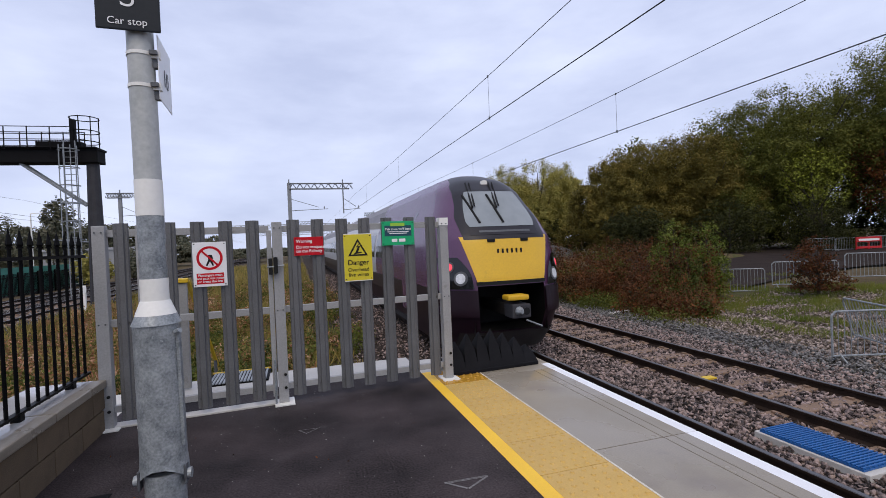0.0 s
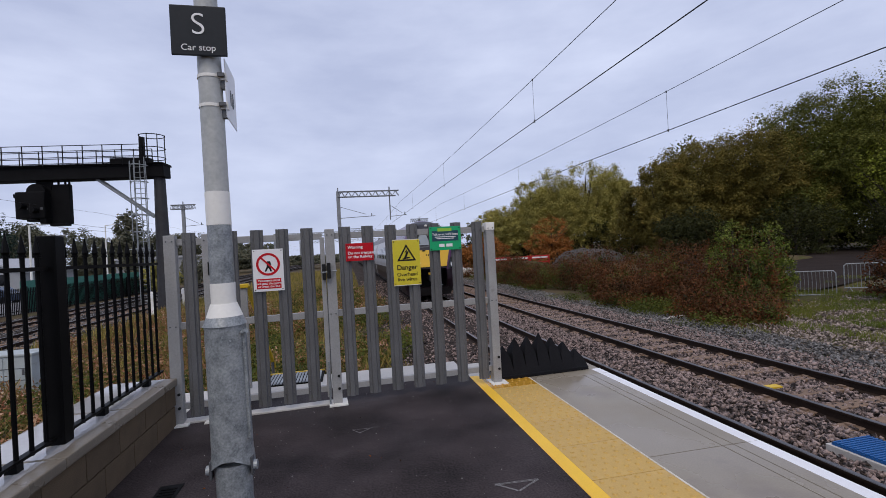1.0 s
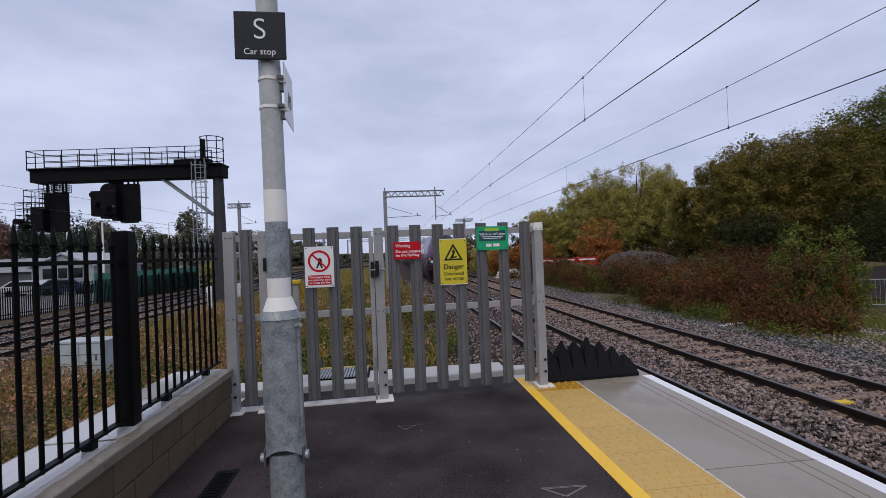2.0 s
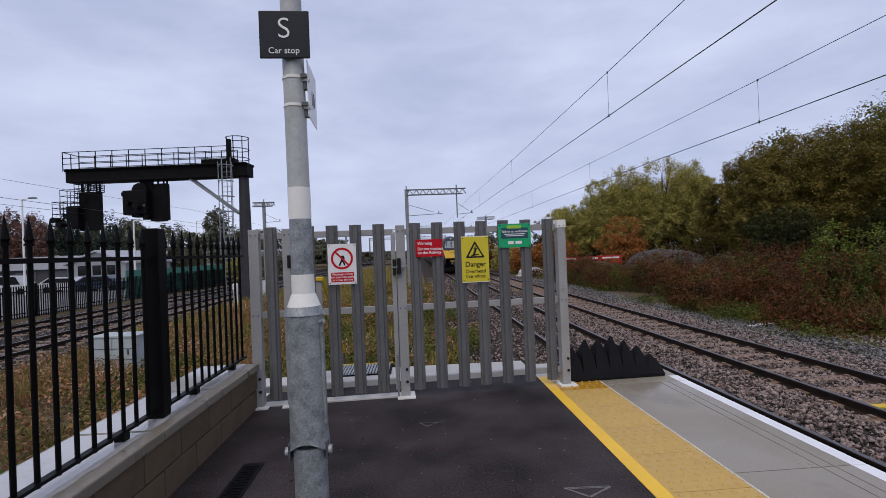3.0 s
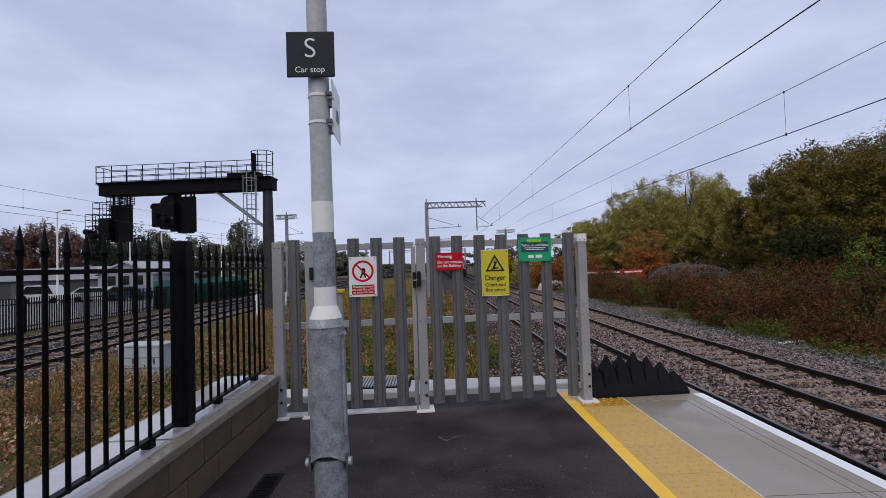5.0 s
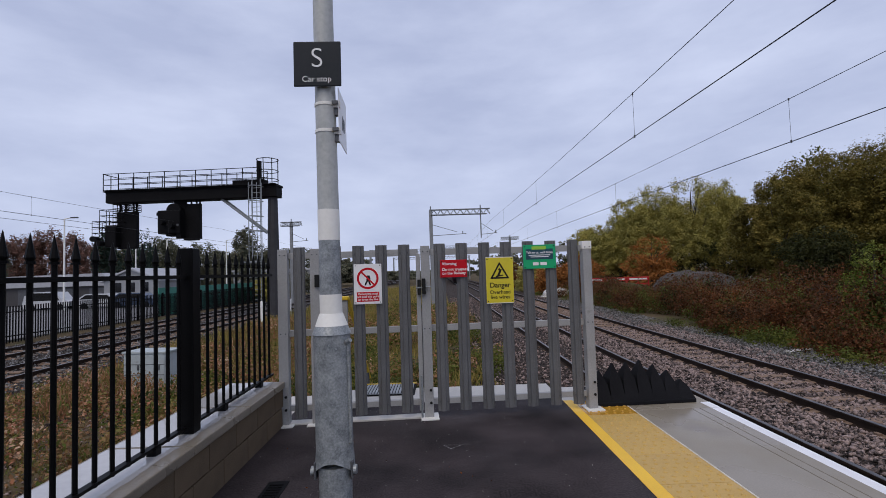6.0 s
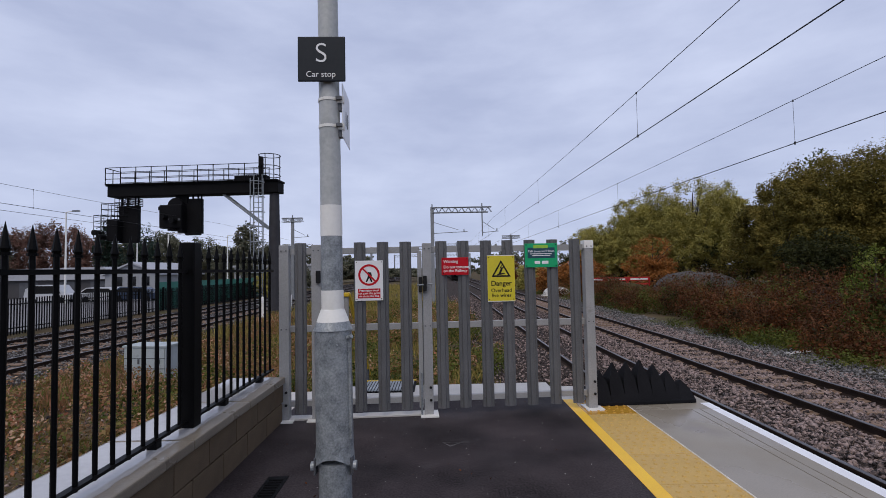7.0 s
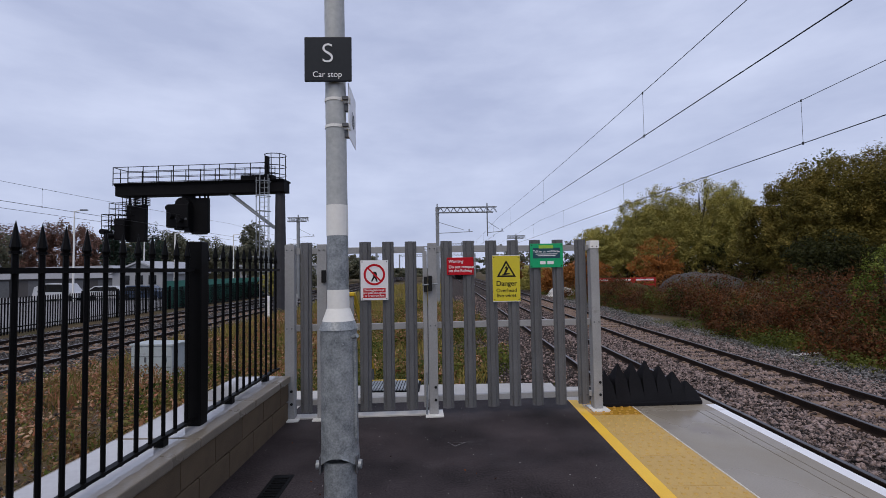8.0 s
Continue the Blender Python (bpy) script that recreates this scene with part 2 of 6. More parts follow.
M_AUBDARK = material("dark_aubergine_paint", (0.016, 0.006, 0.012), (0.010, 0.004, 0.008), 0.4, scale=2, fine=30, bump=0.03, spec=0.3)
M_NOSEGREY = material("charcoal_nose_paint", (0.014, 0.013, 0.017), (0.020, 0.018, 0.024), 0.4, scale=1.5, fine=30, bump=0.02, spec=0.3)
M_NOSEYELLOW = material("yellow_nose_paint", (0.74, 0.45, 0.024), (0.65, 0.39, 0.024), 0.35, scale=1.6, fine=30, bump=0.02,
                        stain=(0.55, 0.34, 0.03), stain_scale=2.5, stain_at=0.62)
M_CARWHITE = material("silver_white_body", (0.47, 0.47, 0.49), (0.39, 0.39, 0.41), 0.35, scale=1, fine=20, bump=0.02,
                      stain=(0.30, 0.29, 0.28), stain_scale=0.8, stain_at=0.6)
M_ROOF = material("grey_train_roof", (0.21, 0.20, 0.22), (0.15, 0.145, 0.16), 0.5, scale=1, fine=20, bump=0.05)
M_GLASS = material("dark_window_glass", (0.005, 0.006, 0.008), (0.008, 0.009, 0.010), 0.08, scale=1, fine=3, bump=0)
M_SCREEN = material("windscreen_glass", (0.27, 0.295, 0.31), (0.22, 0.245, 0.26), 0.06, scale=1.2, fine=4, bump=0)
M_UNDER = material("train_underframe", (0.014, 0.012, 0.012), (0.028, 0.022, 0.019), 0.8, scale=3, fine=40, bump=0.2)
M_CHROME = material("lamp_reflector", (0.80, 0.82, 0.84), (0.55, 0.57, 0.60), 0.12, 0.0, scale=4, fine=20, bump=0)
M_TAIL = glow("tail_light", (0.85, 0.07, 0.10), 0.45)
M_CHALK = material("chalk", (0.30, 0.29, 0.29), (0.05, 0.047, 0.048), 0.9, scale=40, fine=200, bump=0)
M_BARK = material("bark", (0.055, 0.044, 0.034), (0.035, 0.028, 0.022), 0.9, scale=6, fine=30, bump=0.5, depth=0.02)
M_SHED = material("white_shed_cladding", (0.31, 0.32, 0.335), (0.25, 0.26, 0.275), 0.6, scale=0.6, fine=8, bump=0.05)
M_SHEDROOF = material("grey_shed_roof", (0.40, 0.41, 0.44), (0.32, 0.33, 0.36), 0.6, scale=0.5, fine=6, bump=0.05)
M_SHEDDARK = material("dark_shed_wall", (0.055, 0.052, 0.055), (0.040, 0.038, 0.040), 0.7, scale=0.6, fine=8, bump=0.05)
M_CARPAINT = material("white_car_paint", (0.50, 0.51, 0.53), (0.43, 0.44, 0.46), 0.25, scale=1, fine=10, bump=0)
M_CARBLUE = material("blue_car_paint", (0.03, 0.05, 0.09), (0.025, 0.04, 0.075), 0.25, scale=1, fine=10, bump=0)
M_GREENFENCE = material("green_hoarding", (0.045, 0.23, 0.17), (0.036, 0.18, 0.13), 0.6, scale=1.5, fine=20, bump=0.05)
M_BARRIERRED = material("red_plastic_barrier", (0.52, 0.012, 0.016), (0.42, 0.012, 0.016), 0.45, scale=3, fine=30, bump=0.05)
M_WIRE = material("wire", (0.02, 0.02, 0.022), (0.03, 0.03, 0.032), 0.5, 0.4, scale=5, fine=20, bump=0)
M_RUBBLE = material("grey_rubble", (0.085, 0.076, 0.070), (0.04, 0.036, 0.033), 0.9, scale=6, fine=20, bump=0.8, depth=0.05)

L_DARK = leaf_material("dark_green_leaves", [(0.030, 0.036, 0.008), (0.080, 0.090, 0.016), (0.150, 0.155, 0.030), (0.29, 0.255, 0.055)])
# shade at the foot of the wood is put into these dark leaf tones
L_SHADED = leaf_material("shaded_base_leaves", [(0.012, 0.015, 0.005), (0.034, 0.038, 0.010), (0.070, 0.066, 0.016)])
L_GOLD = leaf_material("yellow_green_leaves", [(0.19, 0.175, 0.055), (0.30, 0.275, 0.078), (0.41, 0.36, 0.095), (0.53, 0.44, 0.125)])
L_LIME = leaf_material("lime_leaves", [(0.15, 0.18, 0.024), (0.25, 0.29, 0.036), (0.36, 0.37, 0.05)])
L_RUST = leaf_material("rust_leaves", [(0.015, 0.010, 0.004), (0.065, 0.028, 0.010), (0.21, 0.072, 0.022), (0.17, 0.095, 0.030)])
L_STEM = leaf_material("dry_stems", [(0.060, 0.024, 0.011), (0.15, 0.065, 0.030), (0.22, 0.12, 0.060), (0.11, 0.038, 0.017)])
L_BRAMBLE = leaf_material("bramble_leaves", [(0.006, 0.007, 0.002), (0.020, 0.021, 0.006), (0.070, 0.027, 0.010), (0.150, 0.052, 0.020), (0.046, 0.054, 0.012), (0.20, 0.080, 0.030)])
L_GRASS = leaf_material("green_grass", [(0.065, 0.105, 0.015), (0.120, 0.160, 0.024), (0.185, 0.205, 0.036), (0.23, 0.19, 0.060)])
L_STRAW = leaf_material("straw_grass", [(0.050, 0.064, 0.013), (0.14, 0.14, 0.032), (0.28, 0.215, 0.058), (0.38, 0.29, 0.095), (0.10, 0.135, 0.026), (0.19, 0.12, 0.04)])
L_DEAD = leaf_material("dead_weeds", [(0.032, 0.042, 0.010), (0.19, 0.115, 0.055), (0.34, 0.18, 0.090), (0.10, 0.135, 0.024), (0.38, 0.15, 0.085), (0.64, 0.47, 0.31), (0.05, 0.032, 0.016)])
L_NETTLE = leaf_material("nettle_leaves", [(0.016, 0.024, 0.006), (0.050, 0.068, 0.013), (0.11, 0.125, 0.022), (0.19, 0.18, 0.035)])
# distance haze is mixed into these greyed leaf tones
L_FAR = leaf_material("hazed_far_wood_leaves", [(0.085, 0.095, 0.072), (0.12, 0.13, 0.088), (0.165, 0.155, 0.105), (0.135, 0.15, 0.092)])
L_OLIVE = leaf_material("olive_leaves", [(0.046, 0.042, 0.011), (0.115, 0.098, 0.022), (0.205, 0.162, 0.036), (0.33, 0.24, 0.060)])
# red-brown leaves, greyed to carry the haze of distance
L_FARRED = leaf_material("hazed_far_red_leaves", [(0.080, 0.068, 0.056), (0.15, 0.092, 0.072), (0.22, 0.115, 0.090), (0.16, 0.125, 0.086)])
L_ORANGE = leaf_material("orange_leaves", [(0.11, 0.050, 0.016), (0.26, 0.105, 0.027), (0.42, 0.165, 0.042), (0.30, 0.17, 0.042)])
# pine tones lightened to stand in for haze
L_PINE = leaf_material("hazed_far_pine_leaves", [(0.022, 0.038, 0.030), (0.036, 0.058, 0.040)])


# ---- building blocks ----
def thing(name, x, y, z, label, category, group="", rz=0.0):
    e = new(name)
    e.empty_display_size = 0.2
    e.matrix_basis = pose(x, y, z, 0, 0, rz)
    return tagged(e, label, category, group)


def mesh_of(name, bm, mat, smooth=False):
    me = bpy.data.meshes.new(name)
    bmesh.ops.recalc_face_normals(bm, faces=bm.faces)
    if smooth:
        for f in bm.faces:
            f.smooth = True
    bm.to_mesh(me)
    bm.free()
    for q in (mat if isinstance(mat, (list, tuple)) else [mat]):
        me.materials.append(q)
    if smooth:
        me.set_sharp_from_angle(angle=radians(40))
    return me


def part(name, bm, mat, parent=None, label="", smooth=False):
    ob = new(name, mesh_of(name, bm, mat, smooth))
    if parent is not None:
        ob.parent = parent
    if label:
        tagged(ob, label)
    return ob


def shared(name, me, parent, m):
    ob = new(name, me)
    ob.parent = parent
    ob.matrix_basis = m
    return ob


def raw(name, verts, faces, mat, parent=None, smooth=False):
    me = bpy.data.meshes.new(name)
    me.from_pydata(verts, [], faces)
    me.materials.append(mat)
    if smooth:
        me.polygons.foreach_set("use_smooth", [True] * len(me.polygons))
    me.update()
    ob = new(name, me)
    if parent is not None:
        ob.parent = parent
    return ob


def box(bm, x0, x1, y0, y1, z0, z1, bev=0.0):
    g = bmesh.ops.create_cube(bm, size=1)
    bmesh.ops.scale(bm, vec=(x1 - x0, y1 - y0, z1 - z0), verts=g["verts"])
    bmesh.ops.translate(bm, vec=((x0 + x1) / 2, (y0 + y1) / 2, (z0 + z1) / 2), verts=g["verts"])
    if bev:
        es = list({e for v in g["verts"] for e in v.link_edges})
        bmesh.ops.bevel(bm, geom=es, offset=bev, segments=2, affect="EDGES", profile=0.6)
    return bm


def bx(x0, x1, y0, y1, z0, z1, bev=0.0):
    return box(bmesh.new(), x0, x1, y0, y1, z0, z1, bev)


def bar(bm, p, q, r, r2=None, n=8):
    p, q = Vector(p), Vector(q)
    d = q - p
    m = Matrix.Translation((p + q) / 2) @ d.to_track_quat("Z", "Y").to_matrix().to_4x4()
    bmesh.ops.create_cone(bm, cap_ends=True, segments=n, radius1=r, radius2=r if r2 is None else r2, depth=d.length, matrix=m)
    return bm


def br(p, q, r, r2=None, n=8):
    return bar(bmesh.new(), p, q, r, r2, n)


def extrude_profile(bm, pts, y0, y1):
    """A closed (x, z) outline drawn along y."""
    a = [bm.verts.new((x, y0, z)) for x, z in pts]
    b = [bm.verts.new((x, y1, z)) for x, z in pts]
    n = len(pts)
    for i in range(n):
        bm.faces.new((a[i], a[(i + 1) % n], b[(i + 1) % n], b[i]))
    bm.faces.new(a)
    bm.faces.new(list(reversed(b)))
    return bm


def slab(bm, pts, y, t):
    """A closed (x, z) outline as a plate of thickness t whose front lies at y."""
    return extrude_profile(bm, pts, y, y + t)


def ring(bm, cx, cz, r0, r1, y, t, n=40):
    vs = []
    for i in range(n):
        a = 2 * math.pi * i / n
        c, s = math.cos(a), math.sin(a)
        vs.append([bm.verts.new((cx + r * c, yy, cz + r * s)) for r, yy in ((r0, y), (r1, y), (r1, y + t), (r0, y + t))])
    for i in range(n):
        a, b = vs[i], vs[(i + 1) % n]
        for k in range(4):
            bm.faces.new((a[k], a[(k + 1) % 4], b[(k + 1) % 4], b[k]))
    return bm


def text(name, body, size, mat, parent, m, bold=0.0, align="CENTER"):
    cu = bpy.data.curves.new(name, "FONT")
    cu.body = body
    cu.size = size
    cu.align_x = align
    cu.align_y = "CENTER"
    cu.extrude = 0.0006
    cu.offset = bold
    cu.space_line = 0.95
    cu.materials.append(mat)
    ob = new(name, cu)
    ob.parent = parent
    ob.matrix_basis = m
    return ob


def leaves(centres, spreads, count, size, seed, flat=0.5, upright=False, facing=0.0):
    """Many small folded leaves scattered round the clump centres: vertices and faces. facing: how far they turn outwards and up."""
    rng = np.random.default_rng(seed)
    c = np.asarray(centres, float)
    s = np.asarray(spreads, float)
    k = rng.integers(0, len(c), count)
    off = np.clip(rng.normal(0, 1, (count, 3)), -1.6, 1.6)
    p = c[k] + off * s[k]
    a = rng.normal(0, 1, (count, 3))
    if facing:
        out = off / (np.linalg.norm(off, axis=1)[:, None] + 1e-6) * facing + np.array([0, 0, 0.75 * facing]) + rng.normal(0, 0.42, (count, 3))
        out /= np.linalg.norm(out, axis=1)[:, None]
        a -= out * (a * out).sum(1)[:, None]
    if upright:
        a[:, 2] = np.abs(a[:, 2]) + 2.2
    a /= np.linalg.norm(a, axis=1)[:, None]
    b = np.cross(out, a) if facing else rng.normal(0, 1, (count, 3))
    b -= a * (a * b).sum(1)[:, None]
    b /= np.linalg.norm(b, axis=1)[:, None]
    L = (size * rng.uniform(0.6, 1.4, count))[:, None]
    wdt = L * flat
    n = np.cross(a, b)
    v = np.stack([p - a * L / 2, p + b * wdt / 2 + n * L * 0.12, p + a * L / 2, p - b * wdt / 2 + n * L * 0.12], 1).reshape(-1, 3)
    i = np.arange(count) * 4
    f = np.stack([i, i + 1, i + 2, i + 3], 1)
    return v, f


def leaf_mesh(name, v, f, mat, parent=None):
    me = bpy.data.meshes.new(name)
    n = len(f)
    me.vertices.add(len(v))
    me.vertices.foreach_set("co", v.astype(np.float32).ravel())
    me.loops.add(n * 4)
    me.loops.foreach_set("vertex_index", f.astype(np.int32).ravel())
    me.polygons.add(n)
    me.polygons.foreach_set("loop_start", np.arange(0, n * 4, 4, dtype=np.int32))
    me.update(calc_edges=True)
    me.materials.append(mat)
    ob = new(name, me)
    if parent is not None:
        ob.parent = parent
    return ob


def crown_clumps(rng, blobs, per):
    """Clump centres in the outer part of a few overlapping ellipsoids (cx, cy, cz, rx, ry, rz)."""
    cs, ss = [], []
    for cx, cy, cz, rx, ry, rz in blobs:
        for _ in range(per):
            d = rng.normal(0, 1, 3)
            d /= np.linalg.norm(d)
            r = rng.uniform(0.3, 1.0) ** 0.4
            cs.append((cx + d[0] * rx * r, cy + d[1] * ry * r, max(0.3, cz + d[2] * rz * r)))
            q = rng.uniform(0.07, 0.15)
            ss.append((rx * q, ry * q, rz * q * 0.8))
    return cs, ss


def tree(x, y, z, h, r, mat, label, seed, count=9000, leaf=0.3, low=0.1, blobs=5, name="tree", category="tree", group="", skirt=0.8):
    rng = np.random.default_rng(seed)
    t = thing(name, x, y, z, label, category, group)
    bm = bmesh.new()
    tr = max(0.06, h * 0.018)
    bar(bm, (0, 0, -0.2), (0.1 * r * 0.2, 0, h * 0.45), tr, tr * 0.65, 8)
    bar(bm, (0.02 * r, 0, h * 0.45), (0.05 * r, 0.02, h * 0.85), tr * 0.65, tr * 0.2, 7)
    for i in range(9):
        a = rng.uniform(0, 2 * math.pi)
        z0 = h * rng.uniform(0.12, 0.5)
        d = r * rng.uniform(0.5, 0.85)
        mid = (math.cos(a) * d * 0.45, math.sin(a) * d * 0.45, z0 + h * 0.17)
        bar(bm, (0, 0, z0), mid, tr * 0.45, tr * 0.28, 6)
        bar(bm, mid, (math.cos(a) * d, math.sin(a) * d, z0 + h * rng.uniform(0.25, 0.42)), tr * 0.28, tr * 0.08, 6)
    part("trunk", bm, M_BARK, t)
    bl = []
    for i in range(blobs):
        a = 2 * math.pi * i / blobs + rng.uniform(-0.4, 0.4)
        d = r * rng.uniform(0.25, 0.55)
        zz = h * rng.uniform(low + 0.25, 0.68)
        rr = r * rng.uniform(0.42, 0.62)
        bl.append((math.cos(a) * d, math.sin(a) * d, zz, rr, rr, h * rng.uniform(0.2, 0.3)))
    bl.append((0, 0, h * 0.70, r * 0.6, r * 0.6, h * 0.30))
    bl.append((0, 0, h * (low + 0.3), r * skirt, r * skirt, h * 0.26))
    cs, ss = crown_clumps(rng, bl, 95)
    v, f = leaves(cs, ss, count, leaf, seed + 5, 0.62, facing=1.0)
    leaf_mesh("crown", v, f, mat, t)
    return t


def interp(z, table):
    for (z0, a), (z1, b) in zip(table, table[1:]):
        if z <= z1:
            return a + (b - a) * (z - z0) / (z1 - z0)
    return table[-1][1]


BED = ((0.9, -1.045), (4.6, -1.045), (4.95, -1.05), (5.75, -1.065), (6.15, -1.135), (6.5, -1.15), (7.9, -1.15), (8.2, -1.10), (9.5, -1.14))


def bed_height(x):
    """Top of the ballast under the two tracks by the platform; the second track lies a little lower."""
    return interp(x, BED)


def terrain(x, y):
    """Height of the ground: ballast bed under the tracks, rough land at the sides, a low rise to the right."""
    z = -1.10
    if 1.0 < x < 9.4:
        z = bed_height(x) - 0.05
    elif x >= 9.4:
        k = min(1, max(0, (x - 9.4) / 1.6))
        z = -1.21 + 0.08 * k
        k = min(1, max(0, (x - 13) / 9))
        z += 0.75 * k * k * (3 - 2 * k)
    elif -18.6 < x < -10.2:
        z = -1.08
    if x > 9.6 or (-10 < x < 0.8) or x < -18.8:
        z += 0.07 * noise.noise((x * 0.7, y * 0.7, 3.1)) + 0.12 * noise.noise((x * 0.17, y * 0.17, 7.7))
    return z


# ---- ground ----
def build_ground():
    xs = sorted(set([-900, -500, -250, -140] + [-90 + 5 * i for i in range(14)] + [-20 + 0.5 * i for i in range(92)] + [26 + 3 * i for i in range(18)] + [120, 250, 500, 900]))
    ys = sorted(set([-300, -120, -50, -25] + [-12 + 0.6 * i for i in range(90)] + [42 + 3 * i for i in range(20)] + [110, 150, 220, 350, 600, 1200]))
    verts = [(x, y, terrain(x, y)) for y in ys for x in xs]
    n = len(xs)
    faces = [(j * n + i, j * n + i + 1, (j + 1) * n + i + 1, (j + 1) * n + i) for j in range(len(ys) - 1) for i in range(n - 1)]
    g = raw("ground", verts, faces, M_GROUND, smooth=True)
    tagged(g, "rough brown and green railway land beside the tracks", "ground", kind="structure")
    for name, x0, x1, lab in (("ballast_bed_right", 0.9, 9.5, "brown and grey ballast bed under the two tracks by the platform"),
                              ("ballast_bed_left", -18.4, -10.4, "grey ballast bed under the tracks beyond the fence")):
        bm = bmesh.new()
        step = BED if x0 > 0 else ((x0, -1.06), (x1, -1.06))
        extrude_profile(bm, [(x0 - 0.5, -1.3), *step, (x1 + 0.6, -1.3)], -14, 260)
        b = part(name, bm, M_BALLASTBED)
        tagged(b, lab, "ballast", kind="structure")
    bm = bmesh.new()
    for i, (x0, x1, y0, y1) in enumerate(((17, 60, 14, 27), (22, 70, 27, 33))):
        n = 14
        vs = [[bm.verts.new((x0 + (x1 - x0) * a / n + 0.6 * noise.noise((a, b, i)), y0 + (y1 - y0) * b / n + 0.6 * noise.noise((b, a, i + 4)),
                             terrain(x0 + (x1 - x0) * a / n, y0 + (y1 - y0) * b / n) + 0.10)) for a in range(n + 1)] for b in range(n + 1)]
        for b in range(n):
            for a in range(n):
                bm.faces.new((vs[b][a], vs[b][a + 1], vs[b + 1][a + 1], vs[b + 1][a]))
    tagged(part("dirt_yard", bm, M_DIRT, smooth=True), "bare brown dirt yard behind the scrub", "dirt ground", kind="structure")


def stones(name, x0, x1, y0, y1, z, count, size, seed, mat, label, skip=(), follow=None):
    rng = np.random.default_rng(seed)
    u = rng.uniform(0, 1, count) ** 1.5
    p = np.stack([rng.uniform(x0, x1, count), y0 + (y1 - y0) * u, np.full(count, z)], 1)
    keep = np.ones(count, bool)
    for a, b in skip:
        keep &= ~((p[:, 0] > a) & (p[:, 0] < b))
    p = p[keep]
    count = len(p)
    if follow:
        p[:, 2] = [follow(a, b) for a, b in p[:, :2]]
    p[:, 2] += rng.uniform(-0.015, 0.045, count)
    o = np.array([(1, 0, 0), (0, 1, 0), (-1, 0, 0), (0, -1, 0), (0, 0, 1), (0, 0, -1)], float)
    v = o[None] * rng.uniform(0.4, 1.5, (count, 6, 1)) + rng.normal(0, 0.3, (count, 6, 3))
    v *= (size * rng.uniform(0.55, 1.25, count) * 0.5)[:, None, None]
    a = rng.uniform(0, 2 * math.pi, count)
    b = rng.uniform(-0.8, 0.8, count)
    ca, sa, cb, sb = np.cos(a), np.sin(a), np.cos(b), np.sin(b)
    y1r = v[:, :, 1] * cb[:, None] - v[:, :, 2] * sb[:, None]
    z1r = v[:, :, 1] * sb[:, None] + v[:, :, 2] * cb[:, None]
    xr = v[:, :, 0] * ca[:, None] - y1r * sa[:, None]
    yr = v[:, :, 0] * sa[:, None] + y1r * ca[:, None]
    v = np.stack([xr, yr, z1r * 0.8], 2) + p[:, None, :]
    t = np.array([(0, 1, 4), (1, 2, 4), (2, 3, 4), (3, 0, 4), (1, 0, 5), (2, 1, 5), (3, 2, 5), (0, 3, 5)])
    f = (t[None] + (np.arange(count) * 6)[:, None, None]).reshape(-1, 3)
    me = bpy.data.meshes.new(name)
    me.vertices.add(count * 6)
    me.vertices.foreach_set("co", v.astype(np.float32).ravel())
    me.loops.add(len(f) * 3)
    me.loops.foreach_set("vertex_index", f.astype(np.int32).ravel())
    me.polygons.add(len(f))
    me.polygons.foreach_set("loop_start", np.arange(0, len(f) * 3, 3, dtype=np.int32))
    me.update(calc_edges=True)
    me.materials.append(mat)
    tagged(new(name, me), label, "ballast stones", kind="stuff")


RAIL_Z = -0.90
NEAR_X, FAR_X = 3.98, 7.22
LEFT_X = (-12.25, -16.0)


def build_track(name, cx, label, near, y1=240, drop=0.0, sunk=0.0):
    t = thing(name, cx, 0, RAIL_Z - drop, label, "railway track")
    t["kind"] = "structure"
    prof = [(-0.075, -0.16), (0.075, -0.16), (0.075, -0.148), (0.012, -0.128), (0.010, -0.045), (0.036, -0.034), (0.036, -0.006), (-0.036, -0.006),
            (-0.036, -0.034), (-0.010, -0.045), (-0.012, -0.128), (-0.075, -0.148)]
    for s in (-0.752, 0.752):
        bm = extrude_profile(bmesh.new(), [(s + x, z) for x, z in prof], -14, y1)
        r = part("rail", bm, M_RAILSIDE, t)
        part("rail_head", extrude_profile(bmesh.new(), [(s - 0.030, -0.0055), (s + 0.030, -0.0055), (s + 0.026, 0.002), (s - 0.026, 0.002)], -14, y1), M_RAILHEAD, r, "worn shiny rail top")
    bm = bx(-1.25, 1.25, -0.13, 0.13, -0.32, -0.125, 0.02)
    for s in (-0.752, 0.752):
        for d in (-0.11, 0.11):
            box(bm, s + d - 0.03, s + d + 0.03, -0.05, 0.05, -0.125, -0.095)
    me = mesh_of("sleeper", bm, M_SLEEPER)
    for i in range(near):
        shared("sleeper", me, t, pose(0, -4 + 0.65 * i, -sunk))
    return t


# ---- platform ----
X_EDGE = 2.835
X_YEL = 1.285
Y_END = 5.66


